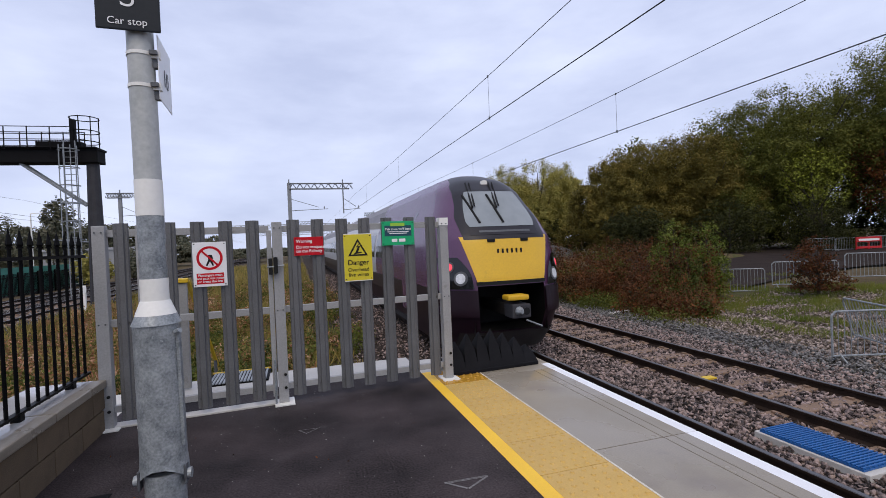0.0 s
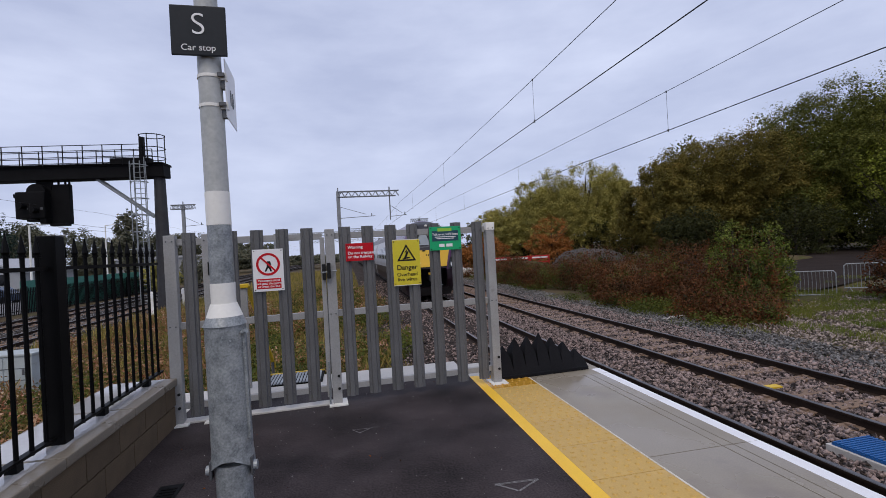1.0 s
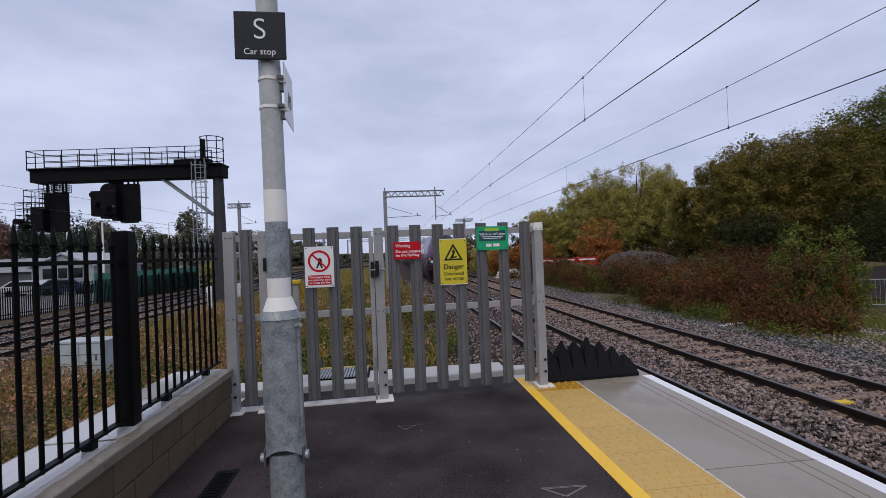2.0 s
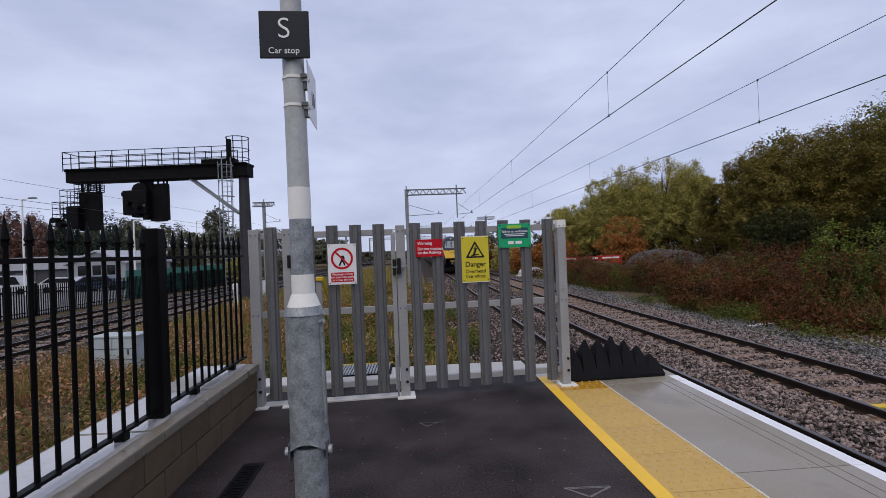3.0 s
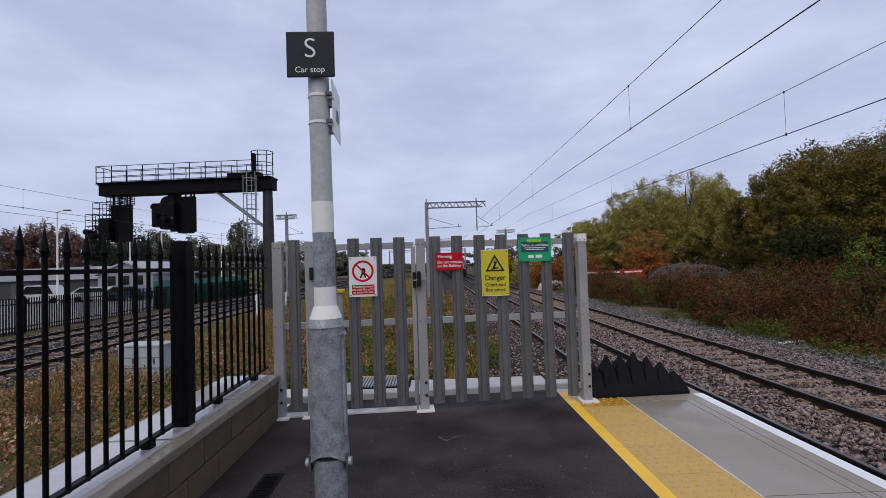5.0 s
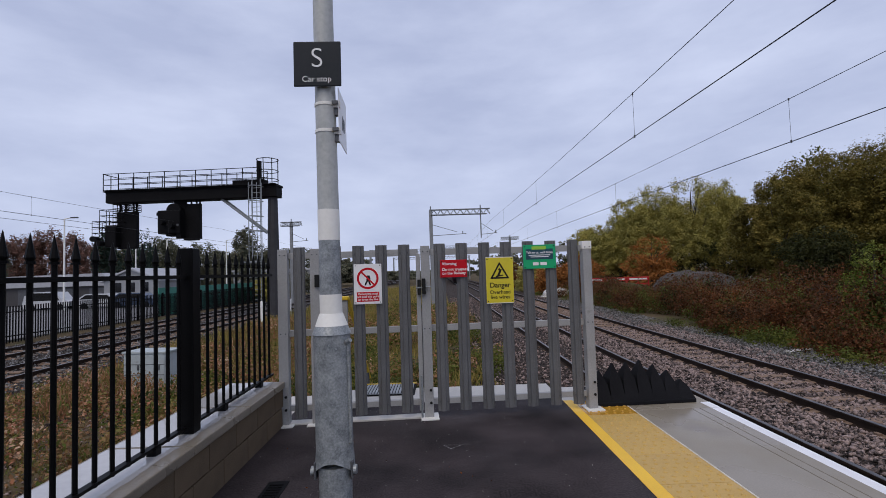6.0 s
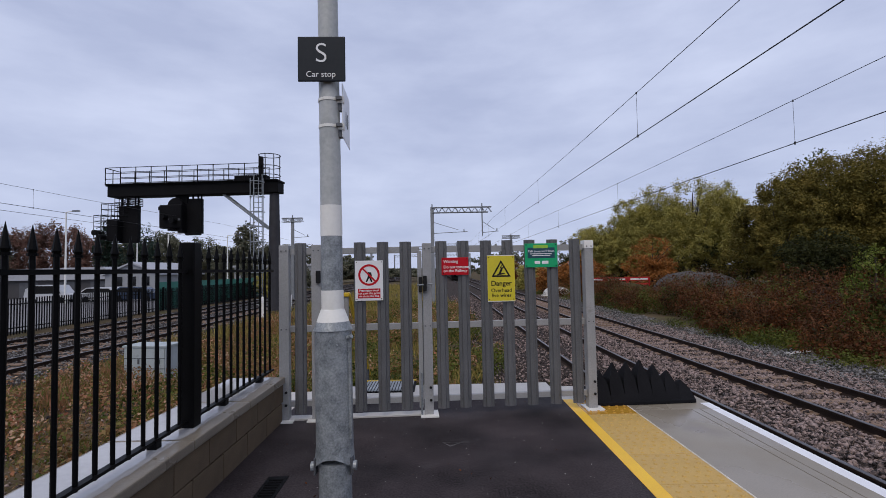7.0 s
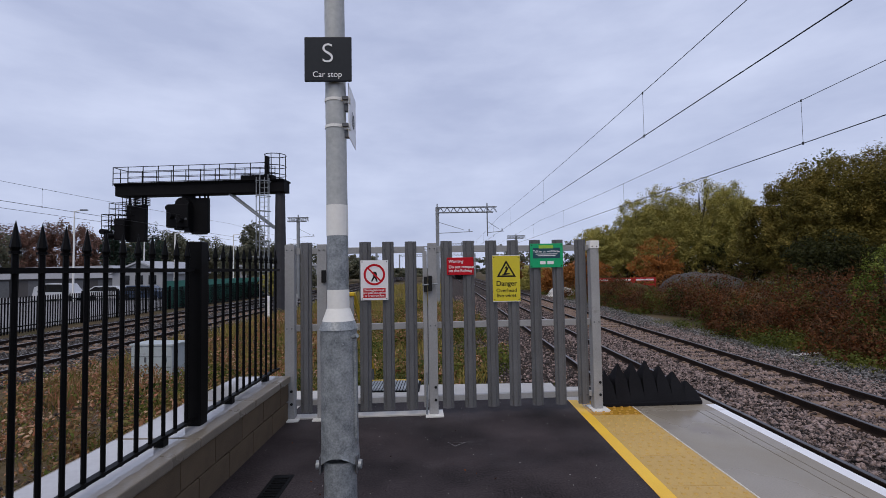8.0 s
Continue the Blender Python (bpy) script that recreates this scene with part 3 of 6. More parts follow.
def build_platform():
    base = part("platform", bx(-2.2, X_EDGE - 0.08, -14, Y_END, -1.4, -0.06), M_CONCRETE)
    tagged(base, "concrete platform body with dark face to the track", "platform", kind="structure")
    part("face", bx(X_EDGE - 0.08, X_EDGE - 0.03, -14, Y_END, -1.4, -0.1), M_DARKSTEEL, base, "dark platform face")
    top = part("platform_surface", bx(-1.76, X_YEL, -14, 4.95, -0.06, 0.0), M_ASPHALT)
    tagged(top, "dark worn asphalt platform surface, damp, with chalk marks", "platform surface", kind="structure")
    end = part("platform_end", bx(-1.76, X_YEL, 4.952, Y_END, -0.06, -0.004), M_CONCRETE)
    tagged(end, "pale concrete platform end behind the gate", "platform surface", kind="structure")
    line = part("yellow_line", bx(X_YEL, X_YEL + 0.105, -14, 4.80, -0.06, 0.003), M_YELLOWLINE)
    tagged(line, "worn yellow painted line along the platform", "painted line", kind="structure")
    # grey coping slabs, two grooves near the edge
    cop = thing("coping", 0, 0, 0, "damp grey concrete coping slabs at the platform edge", "coping")
    cop["kind"] = "structure"
    x0, x1 = X_YEL + 0.105 + 0.53, X_EDGE - 0.105
    length = 2.05
    outline = [(x0, -0.07), (x0, -0.002), (x0 + 0.003, 0)]
    for g in (x1 - 0.215, x1 - 0.125):
        outline += [(g, 0), (g + 0.002, -0.006), (g + 0.008, -0.006), (g + 0.010, 0)]
    bm = extrude_profile(bmesh.new(), outline + [(x1, 0), (x1, -0.07)], 0.004, length - 0.004)
    me = mesh_of("coping_slab", bm, M_COPING)
    bm = bx(x1, X_EDGE, 0.004, length - 0.004, -0.07, 0.001, 0.004)
    me2 = mesh_of("edge_stripe", bm, M_WHITELINE)
    for i in range(-7, 2):
        y = 2.3 + length * i
        if y + length > 4.4:
            continue
        s = shared("coping_slab", me, cop, pose(0, y, 0))
        shared("edge_stripe", me2, s, pose(0, 0, 0))
    s = part("coping_slab", bx(x0, X_EDGE, 4.354, Y_END, -0.07, -0.001, 0.003), M_COPING, cop)
    part("edge_stripe", bx(x1, X_EDGE, 4.354, 4.56, -0.003, 0.0015), M_WHITELINE, s)
    part("joint_strip", bx(x0 - 0.010, x0 + 0.004, -14, 4.8, -0.06, 0.0015), M_JOINT, cop, "pale mortar joint")
    # tactile paving: blister tiles
    tac = thing("tactile_paving", 0, 0, 0, "buff yellow blister tactile paving strip, wet in places", "tactile paving")
    tac["kind"] = "structure"
    w, l = 0.52, 0.53
    bm = bx(0.002, w - 0.002, 0.003, l - 0.003, -0.06, 0.0, 0.003)
    for i in range(6):
        for j in range(7):
            cx, cy = 0.050 + i * 0.083 + (0.018 if j % 2 else -0.006), 0.04 + j * 0.075
            bmesh.ops.create_cone(bm, cap_ends=True, segments=7, radius1=0.019, radius2=0.011, depth=0.009, matrix=Matrix.Translation((cx, cy, 0.0035)))
    me = mesh_of("tactile_tile", bm, M_TACTILE)
    wet = me.copy()
    wet.materials.clear()
    wet.materials.append(M_TACTILE_WET)
    for i in range(-14, 4):
        shared("tactile_tile", wet if i > 2 else me, tac, pose(X_YEL + 0.107, 2.65 + l * i, 0))
    # channel drain
    d = thing("drain_cover", -1.31, 2.0, 0.0, "black slotted channel drain cover in the asphalt", "drain cover", rz=1)
    part("frame", bx(-0.075, 0.075, -0.95, 0.92, -0.02, 0.004), M_BLACKSTEEL, d)
    me = mesh_of("slat", bx(-0.05, 0.05, -0.008, 0.008, 0.0, 0.009), M_DARKSTEEL)
    for i in range(46):
        shared("slat", me, d, pose(0, -0.9 + 0.039 * i, 0))
    # chalk marks
    rng = random.Random(4)
    for cx, cy, w_, h_ in ((-0.02, 3.50, 0.17, 0.11), (0.93, 2.20, 0.28, 0.13)):
        c = thing("chalk_mark", cx, cy, 0.0, "faint white chalk triangle scratched on the asphalt", "chalk mark", "chalk marks")
        bm = bmesh.new()
        pts = [(-w_ / 2, h_ * 0.4), (w_ / 2, h_ * 0.3), (-w_ * 0.1, -h_ / 2)]
        for k in range(3):
            a, b = Vector((*pts[k], 0.003)), Vector((*pts[(k + 1) % 3], 0.003))
            for _ in range(2):
                o = Vector((rng.uniform(-.008, .008), rng.uniform(-.008, .008), 0))
                n = (b - a).normalized().cross(Vector((0, 0, 1))) * 0.0034
                bm.faces.new([bm.verts.new(q) for q in (a + o - n, b + o - n, b + o + n, a + o + n)])
        part("stroke", bm, M_CHALK, c)
    rng = np.random.default_rng(8)
    v, f = leaves([(-0.6, 2.5, 0.006)], [(0.9, 1.4, 0.001)], 40, 0.02, 31)
    tagged(leaf_mesh("leaf_litter", v, f, L_RUST), "few small fallen leaves and grit on the asphalt", "leaf litter", kind="stuff")


def build_grit():
    v, f = leaves([(-0.2, 2.6, 0.004)], [(1.0, 1.7, 0.0008)], 420, 0.006, 33, 0.9)
    keep = [k for k in range(len(f)) if -1.7 < v[4 * k][0] < 1.25 and -2 < v[4 * k][1] < 4.8]
    v = np.concatenate([v[4 * k:4 * k + 4] for k in keep])
    v[:, 2] = np.clip(v[:, 2], 0.002, 0.008)
    f = np.arange(len(v)).reshape(-1, 4)
    tagged(leaf_mesh("grit", v, f, M_CONCRETE), "tiny pale grit scattered on the asphalt", "grit", kind="stuff")


def build_wall():
    w = thing("wall", 0, 0, 0, "low sandy concrete block wall with a stone coping", "wall")
    w["kind"] = "structure"
    part("core", bx(-2.20, -1.745, -12, 4.22, -1.3, 0.384), M_MORTAR, w)
    bm = bx(0.004, 0.436, -0.012, 0.012, 0.005, 0.192, 0.006)
    me = mesh_of("block", bm, M_BLOCK)
    for row in range(2):
        for i in range(16):
            y = 4.215 - 0.44 * (i + 1) + (0.22 if row else 0)
            o = shared("block", me, w, Matrix.Translation((-1.735, y, -0.006 + 0.197 * row)) @ Matrix.Rotation(radians(90), 4, "Z"))
    me = mesh_of("cap", bx(-2.27, -1.70, 0.003, 0.897, 0.386, 0.45, 0.010), M_WALLCAP)
    for i in range(10):
        shared("cap", me, w, pose(0, 4.23 - 0.9 * (i + 1), 0))
    # rainwater sheets on the caps, glossy and paler than the cap material
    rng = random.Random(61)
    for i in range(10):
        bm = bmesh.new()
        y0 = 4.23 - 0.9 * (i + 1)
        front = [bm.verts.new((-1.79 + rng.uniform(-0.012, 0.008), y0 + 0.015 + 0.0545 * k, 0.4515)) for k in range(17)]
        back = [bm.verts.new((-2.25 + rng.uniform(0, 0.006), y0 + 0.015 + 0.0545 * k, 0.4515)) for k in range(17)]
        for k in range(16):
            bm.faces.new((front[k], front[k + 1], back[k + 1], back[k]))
        part("rain_film", bm, M_FILM, w, "thin glossy film of rainwater with a pale base colour")
    return w


def build_railing():
    fx = -1.88
    f = thing("railing", fx, 0, 0.45, "black spear-topped steel railing on the low wall", "railing")
    posts = (2.715, 0.735, -1.245, -3.225)
    bm = bx(-0.053, 0.053, -0.053, 0.053, 0, 1.292, 0.008)
    me = mesh_of("post", bm, M_BLACKSTEEL)
    for y in posts:
        shared("post", me, f, pose(0, y, 0))
    top, bot = 1.089, 0.047
    bm = br((0, 0, 0.03), (0, 0, 1.167), 0.0125, n=8)
    bar(bm, (0, 0, 1.159), (0, 0, 1.171), 0.021, 0.021, 8)
    bar(bm, (0, 0, 1.171), (0, 0, 1.187), 0.014, 0.021, 8)
    bar(bm, (0, 0, 1.187), (0, 0, 1.297), 0.021, 0.001, 8)
    pk = mesh_of("picket", bm, M_BLACKSTEEL)
    foot = mesh_of("foot", bx(-0.03, 0.03, -0.03, 0.03, 0, 0.05, 0.004), M_BLACKSTEEL)
    spans = [(2.785, 4.36)] + [(posts[i + 1] + 0.07, posts[i] - 0.07) for i in range(3)]
    for a, b in spans:
        part("rail", bx(-0.022, 0.022, a, b, top - 0.012, top + 0.012), M_BLACKSTEEL, f)
        part("rail", bx(-0.022, 0.022, a, b, bot - 0.006, bot + 0.012), M_BLACKSTEEL, f)
        n = int(round((b - a) / 0.1315))
        for i in range(n):
            y = a + (b - a) * (i + 0.5) / n
            shared("picket", pk, f, pose(0, y, 0))
        for y in (a + 0.45, b - 0.35):
            shared("foot", foot, f, pose(0, y, 0))
    return f


# ---- palisade gate and its signs ----
GATE_ROT = 3.45


def build_gate():
    # one pale: a shallow W section with a square top
    prof = [(-0.061, 0.0), (-0.050, -0.012), (-0.030, -0.012), (-0.022, -0.030), (0.022, -0.030), (0.030, -0.012), (0.050, -0.012), (0.061, 0.0),
            (0.051, -0.004), (0.028, -0.004), (0.019, -0.022), (-0.019, -0.022), (-0.028, -0.004), (-0.051, -0.004)]
    bm = bmesh.new()
    a = [bm.verts.new((x, y, 0.06)) for x, y in prof]
    b = [bm.verts.new((x, y, 1.82)) for x, y in prof]
    n = len(prof)
    for i in range(n):
        bm.faces.new((a[i], a[(i + 1) % n], b[(i + 1) % n], b[i]))
    for vs in (a, b):
        for i in range(n // 2 - 1):
            bm.faces.new((vs[i], vs[i + 1], vs[n - 2 - i], vs[n - 1 - i]))
    pale = mesh_of("pale", bm, M_GRP)
    bolt = mesh_of("bolt", br((0, 0, 0), (0, -0.008, 0), 0.007, n=6), M_GREYSTEEL)
    black_bolt = mesh_of("bolt", br((0, 0, 0), (0, -0.012, 0), 0.014, n=8), M_INK)

    def pales(parent, xs):
        for x in xs:
            p = shared("pale", pale, parent, pose(x, -0.03, 0))
            for z in (1.735, 0.93, 0.16):
                for d in (-0.018, 0.018):
                    shared("bolt", bolt, p, pose(d * 2.2, -0.012, z))

    def rails(parent, x0, x1):
        for z0, z1 in ((1.70, 1.765), (0.895, 0.96), (0.13, 0.19)):
            part("rail", bx(x0, x1, -0.028, 0.02, z0, z1, 0.004), M_GRPLIGHT, parent, "light grey rail")

    def post(parent, x, w, cap=False, d=0.10):
        p = part("post", bx(x - w / 2, x + w / 2, -0.075, -0.075 + d, 0.01, 1.80, 0.006), M_GRPLIGHT, parent, "light grey box post")
        part("foot_plate", bx(x - w / 2 - 0.04, x + w / 2 + 0.05, -0.15, 0.08, 0.0, 0.012), M_WHITEBAND, p, "white foot plate")
        for z in (0.16, 0.29):
            shared("bolt", black_bolt, p, pose(x + 0.02, -0.076, z))
        for z in (0.93, 1.74):
            for q in (-0.025, 0.025):
                shared("bolt", bolt, p, pose(x + q, -0.076, z))
        if cap:
            part("cap", bx(x - w / 2 - 0.004, x + w / 2 + 0.004, -0.08, -0.07 + d, 1.72, 1.805, 0.004), M_WHITEBAND, p, "white cap")
        return p

    ox, oy = -1.78, 4.30
    fl = thing("palisade_fence", ox, oy, 0, "narrow grey palisade fence panel between two posts", "fence", "palisade", GATE_ROT)
    post(fl, 0.064, 0.10)
    pales(fl, (0.226,))
    rails(fl, 0.1, 0.34)
    post(fl, 0.394, 0.10)
    gt = thing("palisade_gate", ox, oy, 0, "closed grey palisade gate leaf with black latch", "gate", "", GATE_ROT)
    pales(gt, (0.60, 0.84, 1.08, 1.32))
    rails(gt, 0.46, 1.47)
    part("stile", bx(1.445, 1.49, -0.06, 0.0, 0.08, 1.72, 0.005), M_GRPLIGHT, gt, "light grey gate stile")
    part("stile", bx(0.455, 0.50, -0.05, 0.0, 0.08, 1.72, 0.005), M_GRPLIGHT, gt, "light grey gate stile")
    la = part("latch", bx(1.455, 1.492, -0.125, -0.06, 1.285, 1.445, 0.008), M_INK, gt, "black latch")
    part("latch_plate", bx(1.502, 1.540, -0.125, -0.075, 1.295, 1.455, 0.006), M_INK, la)
    part("latch_bolt", br((1.44, -0.128, 1.36), (1.60, -0.10, 1.37), 0.008), M_GALV, la, "bright bolt")
    part("hinge", bx(0.395, 0.44, -0.11, -0.06, 1.40, 1.53, 0.008), M_INK, gt, "black hinge box")
    part("drop_bolt", br((1.47, -0.09, 0.02), (1.47, -0.09, 0.45), 0.010), M_GALV, gt)
    th = part("threshold", bx(-0.75, 0.72, -0.08, 0.06, 0.0, 0.014), M_CONCRETE)
    th.matrix_basis = pose(-1.02, 4.36, 0.0, 0, 0, GATE_ROT)
    tagged(th, "pale concrete threshold strip under the gate", "threshold", kind="structure")
    fr = thing("palisade_fence", ox, oy, 0, "wide grey palisade fence panel carrying warning signs", "fence", "palisade", GATE_ROT)
    post(fr, 1.545, 0.095)
    pales(fr, (1.70, 1.937, 2.18, 2.416, 2.658, 2.908, 3.156))
    rails(fr, 1.59, 3.25)
    post(fr, 3.300, 0.095, True)


def gate_sign(name, x0, x1, z0, z1, mat, label, off=0.0):
    """A thin sign plate on the pales; local x to the right, z up from its lower left corner, front at y 0."""
    ox, oy = -1.78, 4.30
    ca, sa = math.cos(radians(GATE_ROT)), math.sin(radians(GATE_ROT))
    u = (x0 - ox) / ca
    s = thing(name, ox + u * ca + 0.072 * sa, oy + u * sa - 0.078 * ca - off, z0, label, "sign", "", GATE_ROT)
    w, h = x1 - x0, z1 - z0
    part("plate", bx(0, w, 0, 0.004, 0, h, 0.0015), mat, s)
    me = mesh_of("fixing", br((0, 0, 0), (0, -0.003, 0), 0.006, n=8), M_INK)
    for x in (0.016, w - 0.016):
        for z in (0.016, h - 0.016):
            shared("fixing", me, s, pose(x, 0, z))
    return s, w, h


def tpose(x, y, z):
    return pose(x, y, z, 90, 0, 0)


def build_signs():
    s, w, h = gate_sign("no_entry_sign", -0.986, -0.698, 1.208, 1.625, M_SIGNWHITE, "white sign with red prohibition ring and red text panel")
    cx, cz = w / 2, h * 0.64
    part("ring", ring(bmesh.new(), cx, cz, 0.090, 0.112, -0.0022, 0.002), M_SIGNRED, s, "red ring")
    part("symbol", slab(bmesh.new(), [(cx - 0.012, cz + 0.03), (cx + 0.02, cz + 0.03), (cx + 0.03, cz - 0.01), (cx + 0.022, cz - 0.012), (cx + 0.02, cz - 0.025),
                                      (cx + 0.034, cz - 0.072), (cx + 0.02, cz - 0.074), (cx + 0.002, cz - 0.032), (cx - 0.022, cz - 0.074), (cx - 0.036, cz - 0.07),
                                      (cx - 0.014, cz - 0.02)], -0.0018, 0.0015), M_INK, s, "plain black symbol")
    part("slash", slab(bmesh.new(), [(cx - 0.070, cz + 0.060), (cx - 0.058, cz + 0.072), (cx + 0.070, cz - 0.060), (cx + 0.058, cz - 0.072)], -0.0036, 0.0014), M_SIGNRED, s, "red slash")
    p = part("text_panel", bx(0.028, w - 0.028, -0.002, 0, 0.025, 0.125), M_SIGNRED, s, "red text panel")
    text("lettering", "Passengers must\nnot pass this point\nor cross the line", 0.031, M_SIGNWHITE, p, tpose(w / 2, -0.003, 0.076), 0.0004)

    s, w, h = gate_sign("warning_sign", -0.082, 0.203, 1.458, 1.642, M_SIGNRED, "red warning sign with white lettering")
    text("lettering", "Warning", 0.044, M_SIGNWHITE, s, tpose(0.02, -0.001, 0.142), 0.0006, "LEFT")
    text("lettering", "Do not trespass\non the Railway", 0.042, M_SIGNWHITE, s, tpose(0.02, -0.001, 0.063), 0.0006, "LEFT")

    s, w, h = gate_sign("danger_sign", 0.404, 0.698, 1.172, 1.652, M_SIGNYELLOW, "yellow overhead wires danger sign with black triangle")
    cx, zb, zt = w / 2, 0.255, 0.435
    b = 0.104
    bm = bmesh.new()
    k = 0.66
    czt = zb + (zt - zb) / 3
    outer = [(cx - b, zb), (cx + b, zb), (cx, zt)]
    inner = [(cx + (x - cx) * k * 1.08, czt + (z - czt) * k * 1.08) for x, z in outer]
    o_ = [bm.verts.new((x, -0.0015, z)) for x, z in outer]
    i_ = [bm.verts.new((x, -0.0015, z)) for x, z in inner]
    for q in range(3):
        bm.faces.new((o_[q], o_[(q + 1) % 3], i_[(q + 1) % 3], i_[q]))
    part("triangle", bm, M_INK, s, "black triangle outline")
    part("symbol", slab(bmesh.new(), [(cx + 0.012, 0.385), (cx - 0.022, 0.345), (cx - 0.002, 0.345), (cx - 0.03, 0.285), (cx - 0.045, 0.285), (cx - 0.04, 0.272), (cx + 0.04, 0.285),
                                      (cx + 0.035, 0.297), (cx + 0.0, 0.295), (cx + 0.026, 0.357), (cx + 0.005, 0.357)], -0.0015, 0.0012), M_INK, s, "black bolt symbol")
    text("lettering", "Danger", 0.075, M_INK, s, tpose(cx, -0.001, 0.185), 0.0012)
    text("lettering", "Overhead\nlive wires", 0.055, M_INK, s, tpose(cx, -0.001, 0.085), 0.0006)
    part("border", bx(0.0, w, 0.0005, 0.0045, -0.006, h + 0.006), M_WHITEBAND, s, "pale border")

    s, w, h = gate_sign("helpline_sign", 0.812, 1.168, 1.522, 1.778, M_SIGNGREEN, "green helpline sign with dark blue text panel")
    p = part("text_panel", bx(0.03, w - 0.03, -0.002, 0, 0.098, h - 0.045), M_SIGNNAVY, s, "dark blue panel")
    part("heading_panel", bx(0.095, w - 0.105, -0.003, 0, h - 0.052, h - 0.018), M_SIGNLIME, s, "lime heading panel")
    text("lettering", "Talk to us, we'll listen", 0.033, M_SIGNWHITE, p, tpose(w / 2, -0.003, 0.172), 0.0006)
    bm = bmesh.new()
    for z, x0, x1 in ((0.140, 0.06, w - 0.06), (0.122, 0.08, w - 0.08)):
        box(bm, x0, x1, -0.0035, -0.002, z, z + 0.008)
    part("small_print", bm, M_SIGNWHITE, p, "pale small print bars")
    bm = bmesh.new()
    for x0, x1 in ((0.105, 0.165), (0.185, 0.255)):
        box(bm, x0, x1, -0.002, 0, 0.035, 0.068)
    part("number_bar", bm, M_SIGNWHITE, s, "white bars")


# ---- lamp column with car stop sign ----
def build_column():
    cx, cy = -0.692, 1.94
    c = thing("lamp_column", cx, cy, 0, "galvanised steel lamp column with white bands", "lamp column")
    c.matrix_basis = pose(cx + 0.004, cy, 0, 0, -0.42, 0)
    part("base", br((0, 0, 0.0), (0, 0, 0.50), 0.088, 0.088, 32), M_GALV, c, "galvanised base tube", True)
    # flared lower rim of the hinged sleeve
    bm = bmesh.new()
    n = 40
    rows = []
    for z, r in ((0.50, 0.107), (0.53, 0.104), (0.58, 0.100), (0.70, 0.100), (1.20, 0.100)):
        row = []
        for i in range(n):
            a = 2 * math.pi * i / n
            dz = 0.035 * math.cos(a * 2 + math.pi) * (1 if z < 0.52 else 0)
            row.append(bm.verts.new((r * math.cos(a), r * math.sin(a), z + dz)))
        rows.append(row)
    for k in range(len(rows) - 1):
        for i in range(n):
            bm.faces.new((rows[k][i], rows[k][(i + 1) % n], rows[k + 1][(i + 1) % n], rows[k + 1][i]))
    sl = part("sleeve", bm, M_GALV, c, "mottled galvanised sleeve", True)
    for q in (-1, 1):
        part("hinge_bolt", br((q * 0.104, -0.03, 0.478), (q * 0.122, -0.03, 0.478), 0.024, n=16), M_GALV, sl, "grey hinge bolt")
        part("hinge_ear", bx(q * 0.098 - 0.006, q * 0.098 + 0.006, -0.056, 0.0, 0.435, 0.525, 0.005), M_GREYSTEEL, sl, "dark hinge ear")
    part("seam", bx(0.088, 0.104, -0.05, -0.035, 0.62, 1.17, 0.004), M_GALV, sl, "weld seam strip")
    part("door_lock", br((0.09, -0.06, 1.16), (0.115, -0.075, 1.17), 0.012, n=10), M_GALV, sl)
    part("cone", br((0, 0, 1.20), (0, 0, 1.245), 0.106, 0.088, 40), M_GALV, c, "", True)
    part("white_cone", br((0, 0, 1.245), (0, 0, 1.31), 0.088, 0.064, 40), M_WHITEBAND, c, "white painted cone", True)
    part("shaft", br((0, 0, 1.30), (0, 0, 1.72), 0.0585, 0.058, 32), M_GALV, c, "", True)
    part("upper_shaft", br((0, 0, 1.72), (0, 0, 6.0), 0.058, 0.050, 32), M_SHAFT, c, "pale grey upper shaft", True)
    part("white_band", br((0, 0, 1.305), (0, 0, 1.415), 0.0605, 0.0605, 32), M_WHITEBAND, c, "", True)
    part("white_band", br((0, 0, 1.712), (0, 0, 1.882), 0.0595, 0.0595, 32), M_WHITEBAND, c, "", True)
    bm = bmesh.new()
    for z in (2.32, 2.47):
        bar(bm, (0, 0, z - 0.008), (0, 0, z + 0.008), 0.0605, 0.0605, 24)
        box(bm, 0.05, 0.085, -0.03, 0.0, z - 0.018, z + 0.018)
    part("strap", bm, M_WHITEBAND, c, "pale mounting straps")
    bm = bmesh.new()
    for z in (2.31, 2.46):
        box(bm, 0.046, 0.078, -0.052, -0.034, z + 0.004, z + 0.022)
        box(bm, 0.050, 0.074, -0.022, 0.010, z - 0.050, z - 0.010)
    part("bracket", bm, M_GREYSTEEL, c, "dull grey brackets")
    s = thing("car_stop_sign", cx - 0.166, cy - 0.085, 2.553, "charcoal square sign with a white S and Car stop lettering", "sign", rz=1.5)
    part("plate", bx(0, 0.258, 0, 0.012, 0, 0.25, 0.006), M_SIGNBLACK, s)
    text("lettering", "S", 0.155, M_SIGNWHITE, s, tpose(0.128, -0.002, 0.152), -0.0016)
    text("lettering", "Car stop", 0.045, M_SIGNWHITE, s, tpose(0.126, -0.002, 0.038), 0.0)
    part("channel", bx(0.10, 0.20, 0.012, 0.03, 0.02, 0.23), M_GALV, s)
    s = thing("stop_number_sign", cx + 0.066, cy - 0.03, 2.262, "white stop marker plate seen edge on, turned to the track", "sign", rz=93)
    part("plate", bx(0, 0.29, 0, 0.004, 0, 0.30, 0.0015), M_SIGNWHITE, s)
